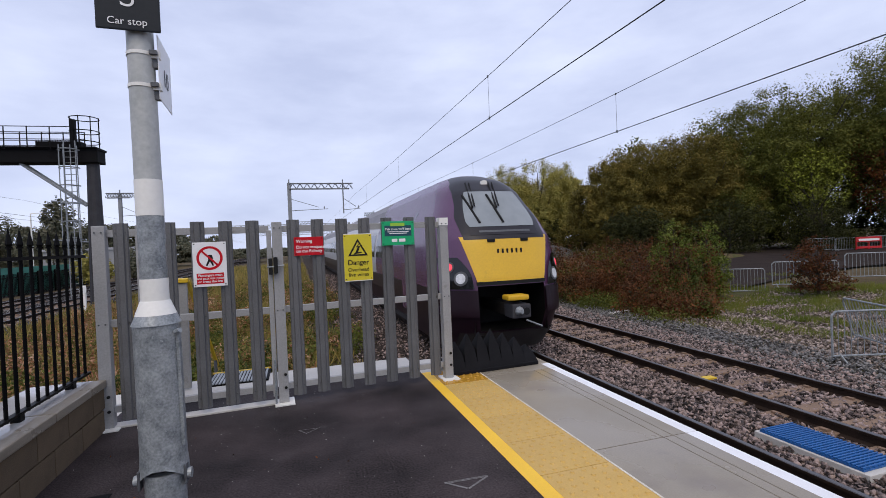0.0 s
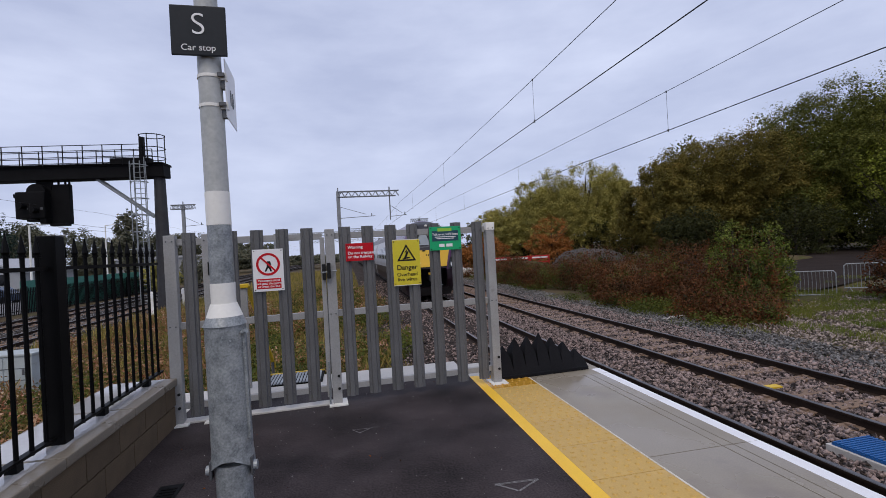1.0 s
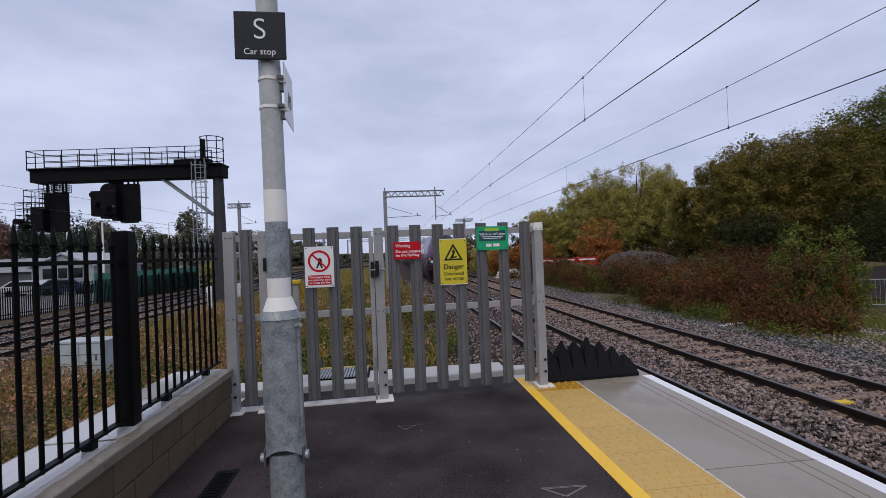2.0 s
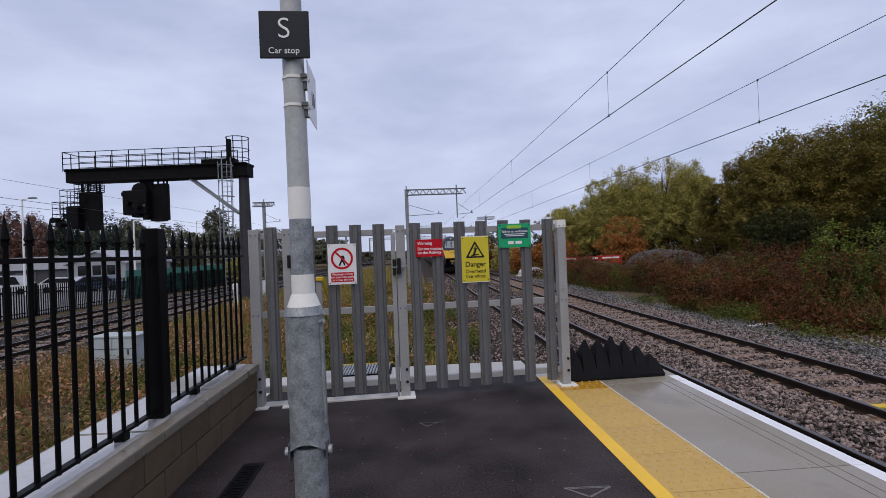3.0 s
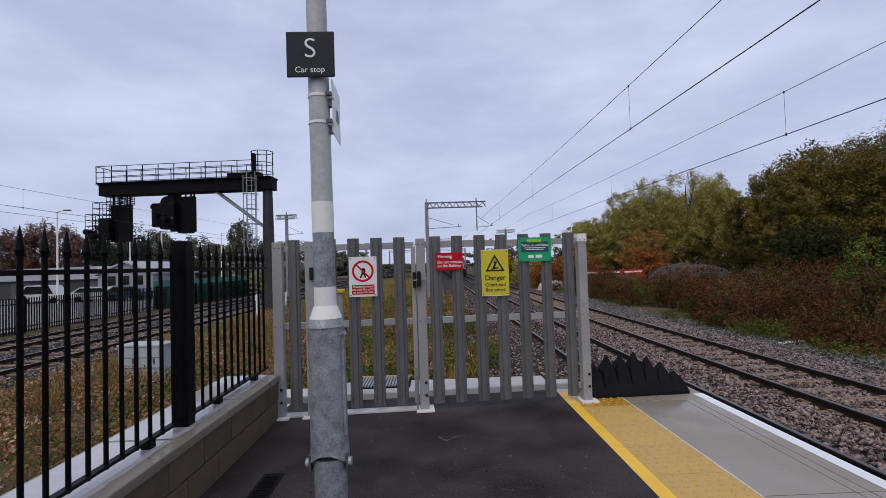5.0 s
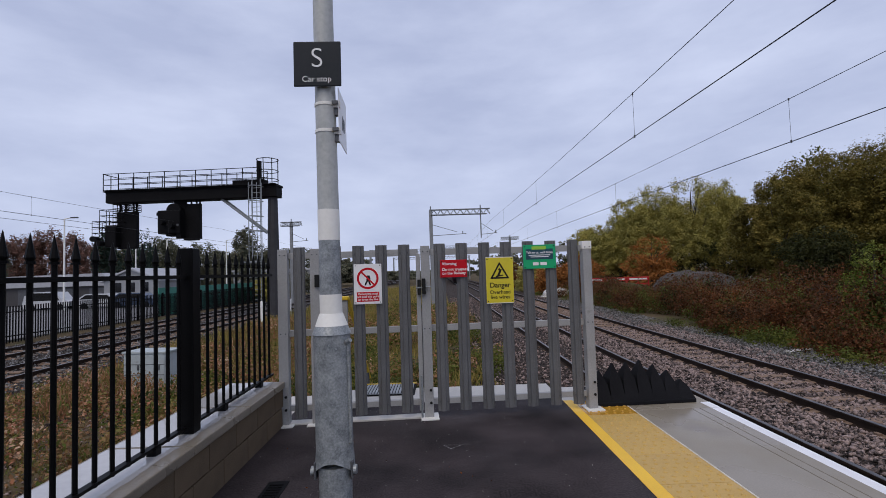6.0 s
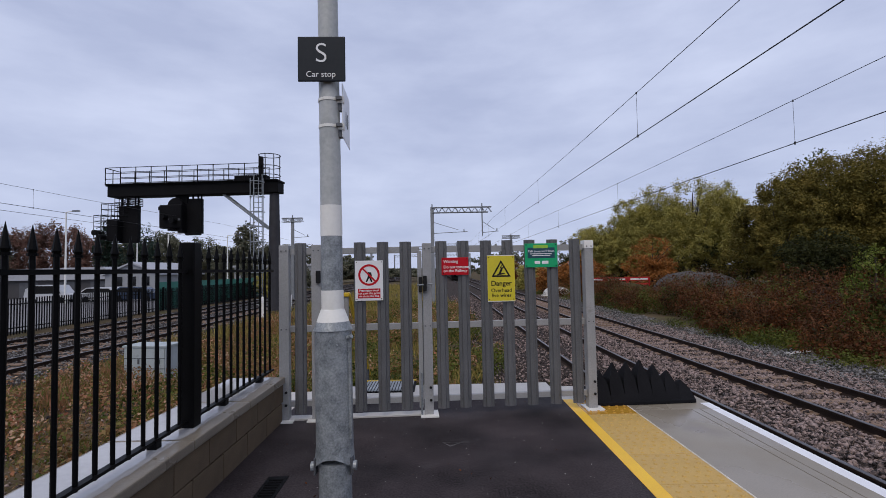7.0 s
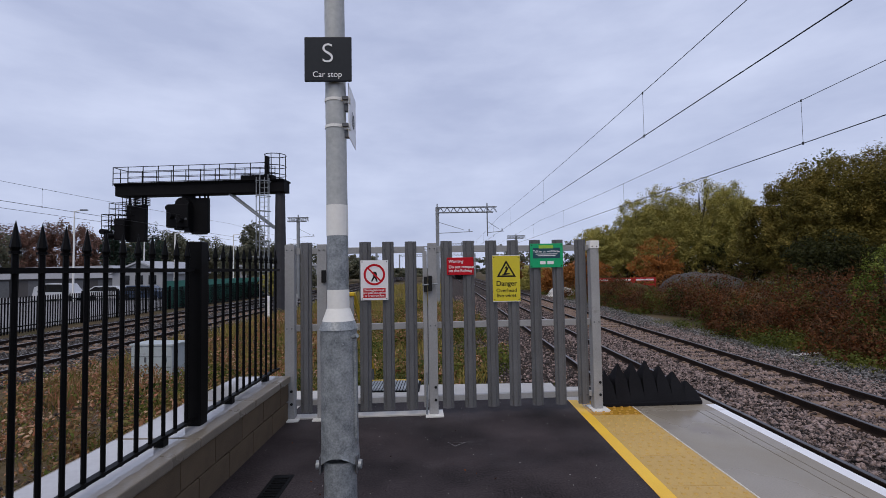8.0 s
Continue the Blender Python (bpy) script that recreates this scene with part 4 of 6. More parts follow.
    text("lettering", "10", 0.12, M_GREYSTEEL, s, tpose(0.15, -0.002, 0.13), 0.0)


# ---- rubber anti-trespass panel ----
def build_spikes():
    t = thing("anti_trespass_mat", 1.60, 4.50, 0, "black rubber anti-trespass panel with pointed ridges", "trespass mat", rz=3.2)
    part("base", bx(0, 1.10, 0, 0.75, 0, 0.04, 0.008), M_RUBBER, t)
    hs = (0.36, 0.44, 0.445, 0.46, 0.40, 0.33, 0.22)
    for i, h in enumerate(hs):
        w = 1.10 / len(hs)
        x0 = i * w
        bm = bmesh.new()
        b = [bm.verts.new(p) for p in ((x0 - 0.005, 0.02, 0.035), (x0 + w + 0.005, 0.02, 0.035), (x0 + w + 0.005, 0.45, 0.035), (x0 - 0.005, 0.45, 0.035))]
        m = [bm.verts.new(p) for p in ((x0 + 0.014, 0.10, h * 0.60), (x0 + w - 0.014, 0.10, h * 0.60), (x0 + w - 0.022, 0.30, h * 0.60), (x0 + 0.022, 0.30, h * 0.60))]
        tip = [bm.verts.new((x0 + w / 2, 0.16, h)), bm.verts.new((x0 + w / 2, 0.20, h * 0.97))]
        for k in range(4):
            bm.faces.new((b[k], b[(k + 1) % 4], m[(k + 1) % 4], m[k]))
        bm.faces.new((m[0], m[1], tip[0]))
        bm.faces.new((m[1], m[2], tip[1], tip[0]))
        bm.faces.new((m[2], m[3], tip[1]))
        bm.faces.new((m[3], m[0], tip[0], tip[1]))
        part("ridge", bm, M_RUBBER, t)


def build_steps():
    t = thing("access_steps", -0.78, 5.3, 0, "grated access steps with yellow handrails at the platform end", "steps")
    part("tread_frame", bx(-0.34, 0.34, 0.0, 0.55, -0.02, 0.012), M_DARKSTEEL, t)
    me = mesh_of("slat", bx(-0.012, 0.012, 0.01, 0.52, 0.012, 0.022), M_GALV)
    for i in range(17):
        shared("slat", me, t, pose(-0.30 + 0.0375 * i, 0, 0))
    part("nosing", bx(-0.34, 0.34, 0.53, 0.56, 0.0, 0.026), M_HANDRAIL, t, "yellow nosing")
    for i in range(4):
        part("tread", bx(-0.34, 0.34, 0.58 + 0.26 * i, 0.82 + 0.26 * i, -0.24 - 0.2 * i, -0.2 - 0.2 * i), M_GALV, t)
    part("handrail_post", bx(-0.60, -0.47, -0.02, 0.03, 0.012, 1.20, 0.01), M_GRPLIGHT, t, "light grey flat post")
    part("handrail_post", br((0.44, 0.5, 0.0), (0.44, 0.5, 1.0), 0.022), M_GREYSTEEL, t, "grey post")
    part("handrail_post", br((-0.47, 1.55, -1.0), (-0.47, 1.55, -0.02), 0.022), M_GREYSTEEL, t, "grey post")
    bm = bx(-0.60, -0.45, -0.04, 0.05, 1.20, 1.25, 0.012)
    bar(bm, (-0.47, 0.03, 1.22), (-0.47, 1.70, -0.13), 0.026)
    part("handrail", bm, M_HANDRAIL, t)


def build_blue_board():
    t = thing("trough_cover", 5.30, 2.70, -1.06, "bright blue ribbed walkway grating on a pale base in the ballast", "grating", rz=0.5)
    part("base", bx(-0.03, 0.54, -0.07, 1.17, -0.05, 0.10, 0.01), M_CONCRETE, t, "pale concrete base")
    part("frame", bx(0, 0.53, 0, 1.12, 0.102, 0.122), M_BLUE, t)
    me = mesh_of("rib", bx(0.0, 0.53, -0.010, 0.010, 0.122, 0.140), M_BLUE)
    for i in range(26):
        shared("rib", me, t, pose(0, 0.02 + 0.0432 * i, 0))
    me = mesh_of("cross_rib", bx(-0.006, 0.006, 0.0, 1.12, 0.122, 0.134), M_BLUE)
    for i in range(8):
        shared("cross_rib", me, t, pose(0.03 + 0.067 * i, 0, 0))


# ---- train ----
NOSE_Y = ((0.2, 0.40), (0.6, 0.12), (1.0, 0.0), (1.7, 0.05), (2.5, 0.22), (3.0, 0.62), (3.5, 1.05), (3.8, 1.5), (4.0, 2.2), (4.08, 3.0))
NOSE_W = ((0.2, 1.12), (0.6, 1.27), (1.0, 1.36), (1.8, 1.38), (2.4, 1.34), (2.9, 1.22), (3.3, 1.04), (3.65, 0.90), (3.94, 0.60), (4.08, 0.20))


def nose_point(x, z, out=0.0):
    w = interp(z, NOSE_W)
    k = min(1.0, abs(x) / w)
    y = interp(z, NOSE_Y) + 0.95 * (1 - (1 - k ** 3.6) ** 0.6)
    return (x * (1 + out * 0.5 / w), y - out, z)


def nose_patch(z0, z1, left, right, out, nx=18, nz=14):
    """A piece of the nose skin between two edges given as functions of height, lifted by out."""
    bm = bmesh.new()
    rows = []
    for j in range(nz + 1):
        z = z0 + (z1 - z0) * j / nz
        a, b = left(z), right(z)
        rows.append([bm.verts.new(nose_point(a + (b - a) * i / nx, z, out)) for i in range(nx + 1)])
    for j in range(nz):
        for i in range(nx):
            bm.faces.new((rows[j][i], rows[j][i + 1], rows[j + 1][i + 1], rows[j + 1][i]))
    return bm


def car_body(parent, y0, y1, upper=None, roof=None):
    zs = (0.45, 1.0, 1.45, 1.8, 2.4, 2.9, 3.3, 3.65, 3.94, 4.08)
    pts = [(interp(z, NOSE_W), z) for z in zs]
    pts = pts + [(-x, z) for x, z in reversed(pts)]
    bm = bmesh.new()
    a = [bm.verts.new((x, y0, z)) for x, z in pts]
    b = [bm.verts.new((x, y1, z)) for x, z in pts]
    n = len(pts)
    for i in range(n):
        f = bm.faces.new((a[i], a[(i + 1) % n], b[(i + 1) % n], b[i]))
        zm = (pts[i][1] + pts[(i + 1) % n][1]) / 2
        f.material_index = 1 if zm < 1.45 else (2 if zm > 3.2 else 0)
    bm.faces.new(a)
    bm.faces.new(b)
    part("body", bm, [upper or M_CARWHITE, M_AUBDARK, roof or M_ROOF], parent)
    part("underframe", bx(-1.1, 1.1, y0 + 0.3, y1 - 0.3, 0.22, 0.5), M_UNDER, parent, "dark underframe")


def car_windows(parent, y0, y1):
    for s in (-1, 1):
        bm = bmesh.new()
        q = [(s * (interp(z, NOSE_W) + 0.006), y, z) for y, z in ((0, 2.0), (1.35, 2.0), (1.35, 2.4), (1.35, 2.8), (0, 2.8), (0, 2.4))]
        v = [bm.verts.new(p) for p in q]
        bm.faces.new((v[0], v[1], v[2], v[5]))
        bm.faces.new((v[5], v[2], v[3], v[4]))
        me = mesh_of("window", bm, M_GLASS)
        y = y0
        while y + 1.35 < y1:
            shared("window", me, parent, pose(0, y, 0))
            y += 1.75


def train_end_car():
    t = thing("train_car", NEAR_X, 9, RAIL_Z, "purple and yellow train end car with lit red tail lights", "train car", "train")
    bm = bmesh.new()
    n, zs = 40, [0.2 + 0.0746 * i for i in range(53)]
    rows = []
    for z in zs:
        w = interp(z, NOSE_W)
        row = [bm.verts.new((-w, 3.8, z))]
        for i in range(n + 1):
            th = math.pi * (i / n - 0.5)
            x = w * math.sin(th)
            p = nose_point(x, z)
            row.append(bm.verts.new((p[0], min(p[1], 3.79), p[2])))
        row.append(bm.verts.new((w, 3.8, z)))
        rows.append(row)
    for j in range(len(rows) - 1):
        for i in range(n + 2):
            zm = (zs[j] + zs[j + 1]) / 2
            if 0.66 < zm < 1.58 and abs(rows[j][i].co.x + rows[j][i + 1].co.x) < 1.36 and rows[j][i].co.y < 1.5:
                continue
            f = bm.faces.new((rows[j][i], rows[j][i + 1], rows[j + 1][i + 1], rows[j + 1][i]))
            f.material_index = 1 if zm < 1.5 else 0
    bm.faces.new(rows[-1])
    nose = part("nose", bm, [M_AUBERGINE, M_AUBDARK], t, "glossy purple nose", True)

    part("yellow_panel", nose_patch(1.62, 2.52, lambda z: -(0.72 + 0.24 * (z - 1.62) / 0.9), lambda z: 0.72 + 0.24 * (z - 1.62) / 0.9, 0.012), M_NOSEYELLOW, t, "yellow warning panel", True)

    def sur(z):
        k = (z - 2.44) / 1.5
        return interp(z, NOSE_W) * (0.66 + 0.10 * min(1, k * 3)) if k < 0.33 else interp(z, NOSE_W) * (0.76 + 0.20 * max(0, k - 0.5))
    part("windscreen_surround", nose_patch(2.46, 3.98, lambda z: -sur(z), sur, 0.016, 22, 22), M_NOSEGREY, t, "charcoal windscreen surround", True)

    def scr(z):
        k = (z - 2.72) / 0.80
        return 0.75 - 0.20 * k * k - 0.05 * max(0, 0.12 - k) * 8
    ws = part("windscreen", nose_patch(2.72, 3.50, lambda z: -scr(z), scr, 0.028), M_SCREEN, t, "pale reflecting windscreen", True)
    part("windscreen_band", nose_patch(2.55, 2.71, lambda z: -0.73, lambda z: 0.73, 0.026, 14, 3), M_NOSEGREY, ws, "dark band below the glass", True)
    part("lettering_bar", nose_patch(2.60, 2.64, lambda z: -0.55, lambda z: 0.55, 0.032, 14, 2), M_GREYSTEEL, ws, "pale lettering bar", True)
    # wipers
    for s in (-0.42, 0.08):
        bm = bmesh.new()
        a, b = Vector(nose_point(s, 3.72, 0.08)), Vector(nose_point(s - 0.10, 3.14, 0.09))
        bar(bm, a, b, 0.020)
        bar(bm, a + Vector((0.085, 0, 0)), b + Vector((0.05, 0, 0.02)), 0.018)
        bar(bm, nose_point(s - 0.20, 3.42, 0.05), nose_point(s - 0.06, 2.80, 0.05), 0.024)
        bar(bm, b, nose_point(s - 0.13, 3.10, 0.05), 0.020)
        part("wiper", bm, M_INK, t, "black wiper")
    lx, ly, lz = nose_point(0, 3.70, 0.02)
    part("top_lamp", br((lx, ly - 0.02, lz), (lx, ly + 0.05, lz), 0.085, n=24), M_WHITEBAND, t, "round marker lamp")
    # unit number as plain bars
    bm = bmesh.new()
    for i in range(6):
        x = -0.27 + 0.100 * i
        y = nose_point(x, 2.2, 0.016)[1]
        box(bm, x + 0.012, x + 0.05, y - 0.002, y + 0.01, 2.15, 2.26)
    part("number_bar", bm, M_INK, t, "black number bars")
    for x in (-0.36, 0.36):
        y = nose_point(x, 2.47, 0.02)[1]
        part("grab_handle", bx(x - 0.08, x + 0.08, y - 0.03, y + 0.02, 2.40, 2.46, 0.01), M_INK, t)
    # lamp clusters
    for s in (-1, 1):
        def inner(z):
            k = (z - 1.50) / 0.62
            return 0.78 + 0.10 * k + 0.34 * max(0.0, k - 0.45) ** 1.4

        def outer(z):
            return 1.30 + 0.02 * (z - 1.5)
        left, right = (lambda z: -outer(z), lambda z: -inner(z)) if s < 0 else (inner, outer)
        cl = part("lamp_unit", nose_patch(1.50, 2.12, left, right, 0.040, 14, 12), M_GLASS, t, "dark swept lamp cluster", True)
        for px, pz, rad, mt, nm, lb in ((1.0, 1.70, 0.125, M_CHROME, "headlight", "clear headlight"), (1.15, 1.92, 0.095, M_TAIL, "tail_light", "lit red tail light")):
            a, b, c = (Vector(nose_point(s * (px + d), pz + e, 0.0)) for d, e in ((0, 0), (0.02, 0), (0, 0.02)))
            nrm = (b - a).cross(c - a).normalized()
            if nrm.y > 0:
                nrm = -nrm
            lamp = part(nm, br(a - nrm * 0.05, a + nrm * 0.052, rad, rad * 0.8, n=20), mt, cl, lb)
            part("bezel", br(a - nrm * 0.05, a + nrm * 0.044, rad * 1.25, rad * 1.15, n=20), M_GREYSTEEL, cl, "grey lamp bezel")
    # coupler pocket
    bm = bx(-0.78, 0.78, 0.12, 1.5, 0.58, 1.66)
    bm.faces.ensure_lookup_table()
    bmesh.ops.delete(bm, geom=[f for f in bm.faces if f.normal.y < -0.5], context="FACES_ONLY")
    part("coupler_pocket", bm, M_INK, t, "black coupler recess")
    part("draw_bar", bx(-0.12, 0.14, 0.08, 1.48, 0.92, 1.16, 0.02), M_UNDER, t, "black draw bar")
    part("recess_lip", nose_patch(1.56, 1.63, lambda z: -0.74, lambda z: 0.74, 0.014, 14, 2), M_INK, t, "black lip above the coupler recess", True)
    cp = part("coupler", bx(-0.18, 0.21, -0.30, 0.1, 0.92, 1.19, 0.03), M_GANTRYMAST, t, "grey automatic coupler")
    part("coupler_cone", br((-0.04, -0.30, 1.06), (-0.04, -0.42, 1.06), 0.09, 0.04, 16), M_GALV, cp)
    part("coupler_hole", br((0.11, -0.298, 1.05), (0.11, -0.308, 1.05), 0.07, n=16), M_INK, cp)
    part("coupler_cover", bx(-0.24, 0.20, -0.26, 0.05, 1.26, 1.36, 0.03), M_NOSEYELLOW, t, "yellow bar")
    part("air_hose", br((0.1, -0.3, 0.88), (0.42, -0.32, 0.74), 0.018), M_GALV, t)
    for s in (-1, 1):
        part("bumper", nose_patch(0.95, 1.46, lambda z: min(s * 0.72, s * 1.34), lambda z: max(s * 0.72, s * 1.34), 0.05, 8, 6), M_AUBDARK, t, "dark lower fairing", True)
    part("snowplough", nose_patch(0.22, 0.62, lambda z: -1.02, lambda z: 1.02, 0.03, 14, 4), M_UNDER, t, "black snowplough", True)
    # cab side windows and body
    for s in (-1, 1):
        bm = bmesh.new()
        v = [bm.verts.new((s * (interp(z, NOSE_W) + 0.008), y, z)) for y, z in ((2.55, 2.25), (3.3, 2.25), (3.3, 2.85), (3.25, 3.2), (3.05, 3.2))]
        bm.faces.new(v)
        part("cab_window", bm, M_GLASS, t)
        part("cab_door", bx(s * 1.372 - 0.012, s * 1.372 + 0.012, 3.45, 4.05, 0.75, 1.95, 0.004), M_AUBERGINE, t, "purple cab door")
    car_body(t, 3.8, 8.5, M_AUBERGINE, M_AUBERGINE)
    car_body(t, 8.5, 23)
    car_windows(t, 5.4, 22.4)
    return t


def train_mid_car():
    t = thing("train_car", NEAR_X, 33, RAIL_Z, "silver-white coach with dark windows and dark purple lower band", "train car", "train")
    car_body(t, 0.3, 23)
    car_windows(t, 1.6, 22.4)
    part("gangway", bx(-0.6, 0.6, -0.2, 0.32, 0.6, 3.3), M_UNDER, t, "black gangway")
    part("exhaust_pod", bx(-0.5, 0.5, 6, 9, 3.98, 4.11, 0.04), M_ROOF, t)
    return t


# ---- overhead line ----
def sag(y, low):
    """Rise of a hanging wire above its lowest point, in spans of 49 m."""
    d = (y - 10 + 24.5) % 49 - 24.5
    return low + 0.00042 * d * d


def strung(height, r):
    bm = bmesh.new()
    ys = [-14, -6, 0, 5, 10, 15, 20, 25, 30, 34.5, 40, 46, 53, 59, 66, 75, 84, 100, 130, 240]
    for a, b in zip(ys, ys[1:]):
        bar(bm, (0, a, height(a)), (0, b + 0.01, height(b)), r, n=6)
    return bm


def wires():
    for x, zc, zm, first, gap in ((4.05, 4.19, 5.09, -0.77, 9.7), (7.1, 3.92, 4.785, -0.71, 9.37), (-16.0, 4.25, 4.94, -1.0, 9.5), (-19.6, 4.55, None, 0, 0)):
        w = thing("overhead_wire", x, 0, zc, "dark contact wire and catenary over the track", "overhead wire", "overhead wires")
        part("contact_wire", strung(lambda y: 0.004 * (min(y, 22) - 9) if x > 0 else 0.0, 0.0092), M_WIRE, w)
        if zm:
            part("catenary_wire", strung(lambda y: sag(y, zm - zc), 0.0066), M_WIRE, w)
            for i in range(9):
                y = first + gap * i
                top = sag(y, zm - zc)
                bm = bar(br((0, y, 0), (0, y, top), 0.0035, n=5), (0, y, -0.03), (0, y, 0.03), 0.016, n=6)
                bar(bm, (0, y, top - 0.025), (0, y, top + 0.02), 0.014, n=6)
                part("dropper", bm, M_WIRE, w)


def ole_mast(x, y, reach, top, arms, label):
    t = thing("overhead_line_mast", x, y, terrain(x, y), label, "line mast", "line masts")
    h = top - terrain(x, y)
    bm = bx(-0.13, 0.13, -0.10, -0.085, 0, h)
    box(bm, -0.13, 0.13, 0.085, 0.10, 0, h)
    box(bm, -0.012, 0.012, -0.085, 0.085, 0, h)
    part("mast", bm, M_MAST, t)
    bm = bmesh.new()
    a, b = (0, reach) if reach > 0 else (reach, -reach)
    for z in (h - 0.04, h - 0.42):
        for q in (-0.16, 0.16):
            bar(bm, (a, q, z), (b - (0.25 if z < h - 0.1 else 0), q, z), 0.035, n=5)
    k = 9
    for i in range(k):
        x0, x1 = a + (b - a) * i / k, a + (b - a) * (i + 1) / k
        for q in (-0.16, 0.16):
            bar(bm, (x0, q, h - 0.42), ((x0 + x1) / 2, q, h - 0.04), 0.02, n=4)
            bar(bm, ((x0 + x1) / 2, q, h - 0.04), (x1, q, h - 0.42), 0.02, n=4)
    part("boom", bm, M_MAST, t)
    for ax, length in arms:
        bm = br((ax, 0, h + 0.25), (ax, 0, h - 2.2), 0.05, n=6)
        bar(bm, (ax, 0, h - 1.95), (ax + length, 0, h - 1.85), 0.025, n=5)
        bar(bm, (ax, 0, h - 1.1), (ax + length * 0.75, 0, h - 1.72), 0.02, n=5)
        bar(bm, (ax + length * 0.9, 0, h - 1.85), (ax + length * 0.9, 0, h - 1.65), 0.04, n=6)
        part("registration_arm", bm, M_MAST, t)
    return t


def far_portal(y):
    t = thing("line_portal", -3, y, -1.1, "distant grey lattice portal spanning the tracks", "line portal", "line portals")
    for x in (-11, 13):
        part("leg", bx(x - 0.2, x + 0.2, -0.2, 0.2, 0, 7.6), M_MAST, t)
    bm = bmesh.new()
    for z in (6.9, 7.5):
        bar(bm, (-11, 0, z), (13, 0, z), 0.06, n=4)
    for i in range(24):
        bar(bm, (-11 + i, 0, 6.9), (-10.5 + i, 0, 7.5), 0.04, n=4)
        bar(bm, (-10.5 + i, 0, 7.5), (-10 + i, 0, 6.9), 0.04, n=4)
    part("beam", bm, M_MAST, t)


def signal_gantry():
    y, g = 28.3, -1.05
    t = thing("signal_gantry", -9.75, y, g, "dark cantilever signal gantry with railed walkway and caged ladder", "signal gantry")
    t.matrix_basis = pose(-9.75, y, g, 0, 0, -4.2) @ Matrix.Diagonal((1.055, 1, 1, 1))
    z0, z1 = 6.40 - g, 7.09 - g
    part("mast", br((-0.33, 0, 0), (-0.33, 0, z0), 0.40, 0.27, 12), M_GANTRYMAST, t, "dark grey tapered mast")
    part("beam", bx(-10.2, 0.06, -0.45, 0.45, z0, z1, 0.03), M_DARKSTEEL, t, "dark box beam")
    part("beam_lip", bx(-10.24, 0.10, -0.5, 0.5, z1 - 0.05, z1 + 0.04), M_DARKSTEEL, t)
    for q in (-0.62, 0.62):
        bm = bmesh.new()
        for z in (z1 + 0.38, z1 + 0.72, z1 + 1.08):
            bar(bm, (-10.2, q, z), (-0.9, q, z), 0.022, n=5)
        for i in range(11):
            x = -10.2 + 0.93 * i
            bar(bm, (x, q, z1 - 0.05), (x, q, z1 + 1.1), 0.026, n=5)
        part("handrail", bm, M_DARKSTEEL, t, "dark handrail")
    bm = bmesh.new()
    for q in (-0.62, 0, 0.62):
        bar(bm, (-10.2, q, z1), (-10.2, q, z1 + 1.08), 0.026, n=5)
    bar(bm, (-10.2, -0.62, z1 + 1.08), (-10.2, 0.62, z1 + 1.08), 0.026, n=5)
    part("end_rail", bm, M_DARKSTEEL, t)
    part("walkway", bx(-10.2, 0.05, -0.62, 0.62, z1 + 0.04, z1 + 0.09), M_DARKSTEEL, t)
    part("cable_box", bx(-2.6, -0.7, -0.3, 0.3, z1 + 0.09, z1 + 0.42, 0.03), M_DARKSTEEL, t)
    # cage round the ladder head
    bm = bmesh.new()
    for z in (z1 + 0.4, z1 + 0.95, z1 + 1.65):
        for i in range(12):
            a, b = 2 * math.pi * i / 12, 2 * math.pi * (i + 1) / 12
            bar(bm, (-0.62 + 0.62 * math.cos(a), 0.62 * math.sin(a), z), (-0.62 + 0.62 * math.cos(b), 0.62 * math.sin(b), z), 0.024, n=4)
    for i in range(8):
        a = 2 * math.pi * i / 8
        bar(bm, (-0.62 + 0.62 * math.cos(a), 0.62 * math.sin(a), z1), (-0.62 + 0.62 * math.cos(a), 0.62 * math.sin(a), z1 + 1.68), 0.024, n=4)
    box(bm, -1.06, -0.84, -0.5, -0.3, z1, z1 + 1.5)
    part("cage_head", bm, M_DARKSTEEL, t)
    bm = bmesh.new()
    for x in (-1.22, -0.74):
        bar(bm, (x, -0.75, 0.6), (x, -0.75, z1 + 0.35), 0.025, n=5)
    for i in range(26):
        bar(bm, (-1.22, -0.75, 0.7 + 0.29 * i), (-0.74, -0.75, 0.7 + 0.29 * i), 0.016, n=4)
    la = part("ladder", bm, M_GALV, t, "galvanised ladder")
    bm = bmesh.new()
    for k in range(7):
        z = 2.6 + 0.9 * k
        for i in range(6):
            a, b = math.pi * (1 + i / 6), math.pi * (1 + (i + 1) / 6)
            bar(bm, (-0.98 + 0.40 * math.cos(a), -0.75 + 0.6 * math.sin(a), z), (-0.98 + 0.40 * math.cos(b), -0.75 + 0.6 * math.sin(b), z), 0.030, n=4)
    for i in range(5):
        a = math.pi * (1 + (i + 0.5) / 5)
        bar(bm, (-0.98 + 0.40 * math.cos(a), -0.75 + 0.6 * math.sin(a), 2.6), (-0.98 + 0.40 * math.cos(a), -0.75 + 0.6 * math.sin(a), 8.2), 0.022, n=4)
    part("ladder_cage", bm, M_GALV, la, "galvanised safety hoops")
    part("brace", bar(br((-3.3, 0.2, z0), (-0.6, 0.2, z0 - 2.2), 0.07, n=6), (-3.3, -0.2, z0), (-0.6, -0.2, z0 - 2.2), 0.07, n=6), M_GALV, t, "pale diagonal brace")
    for z in (z0 - 1.6, z0 - 3.6):
        part("strut", br((-2.2, 0, z - 0.3), (-0.4, 0, z - 0.5), 0.035, n=5), M_GALV, t)
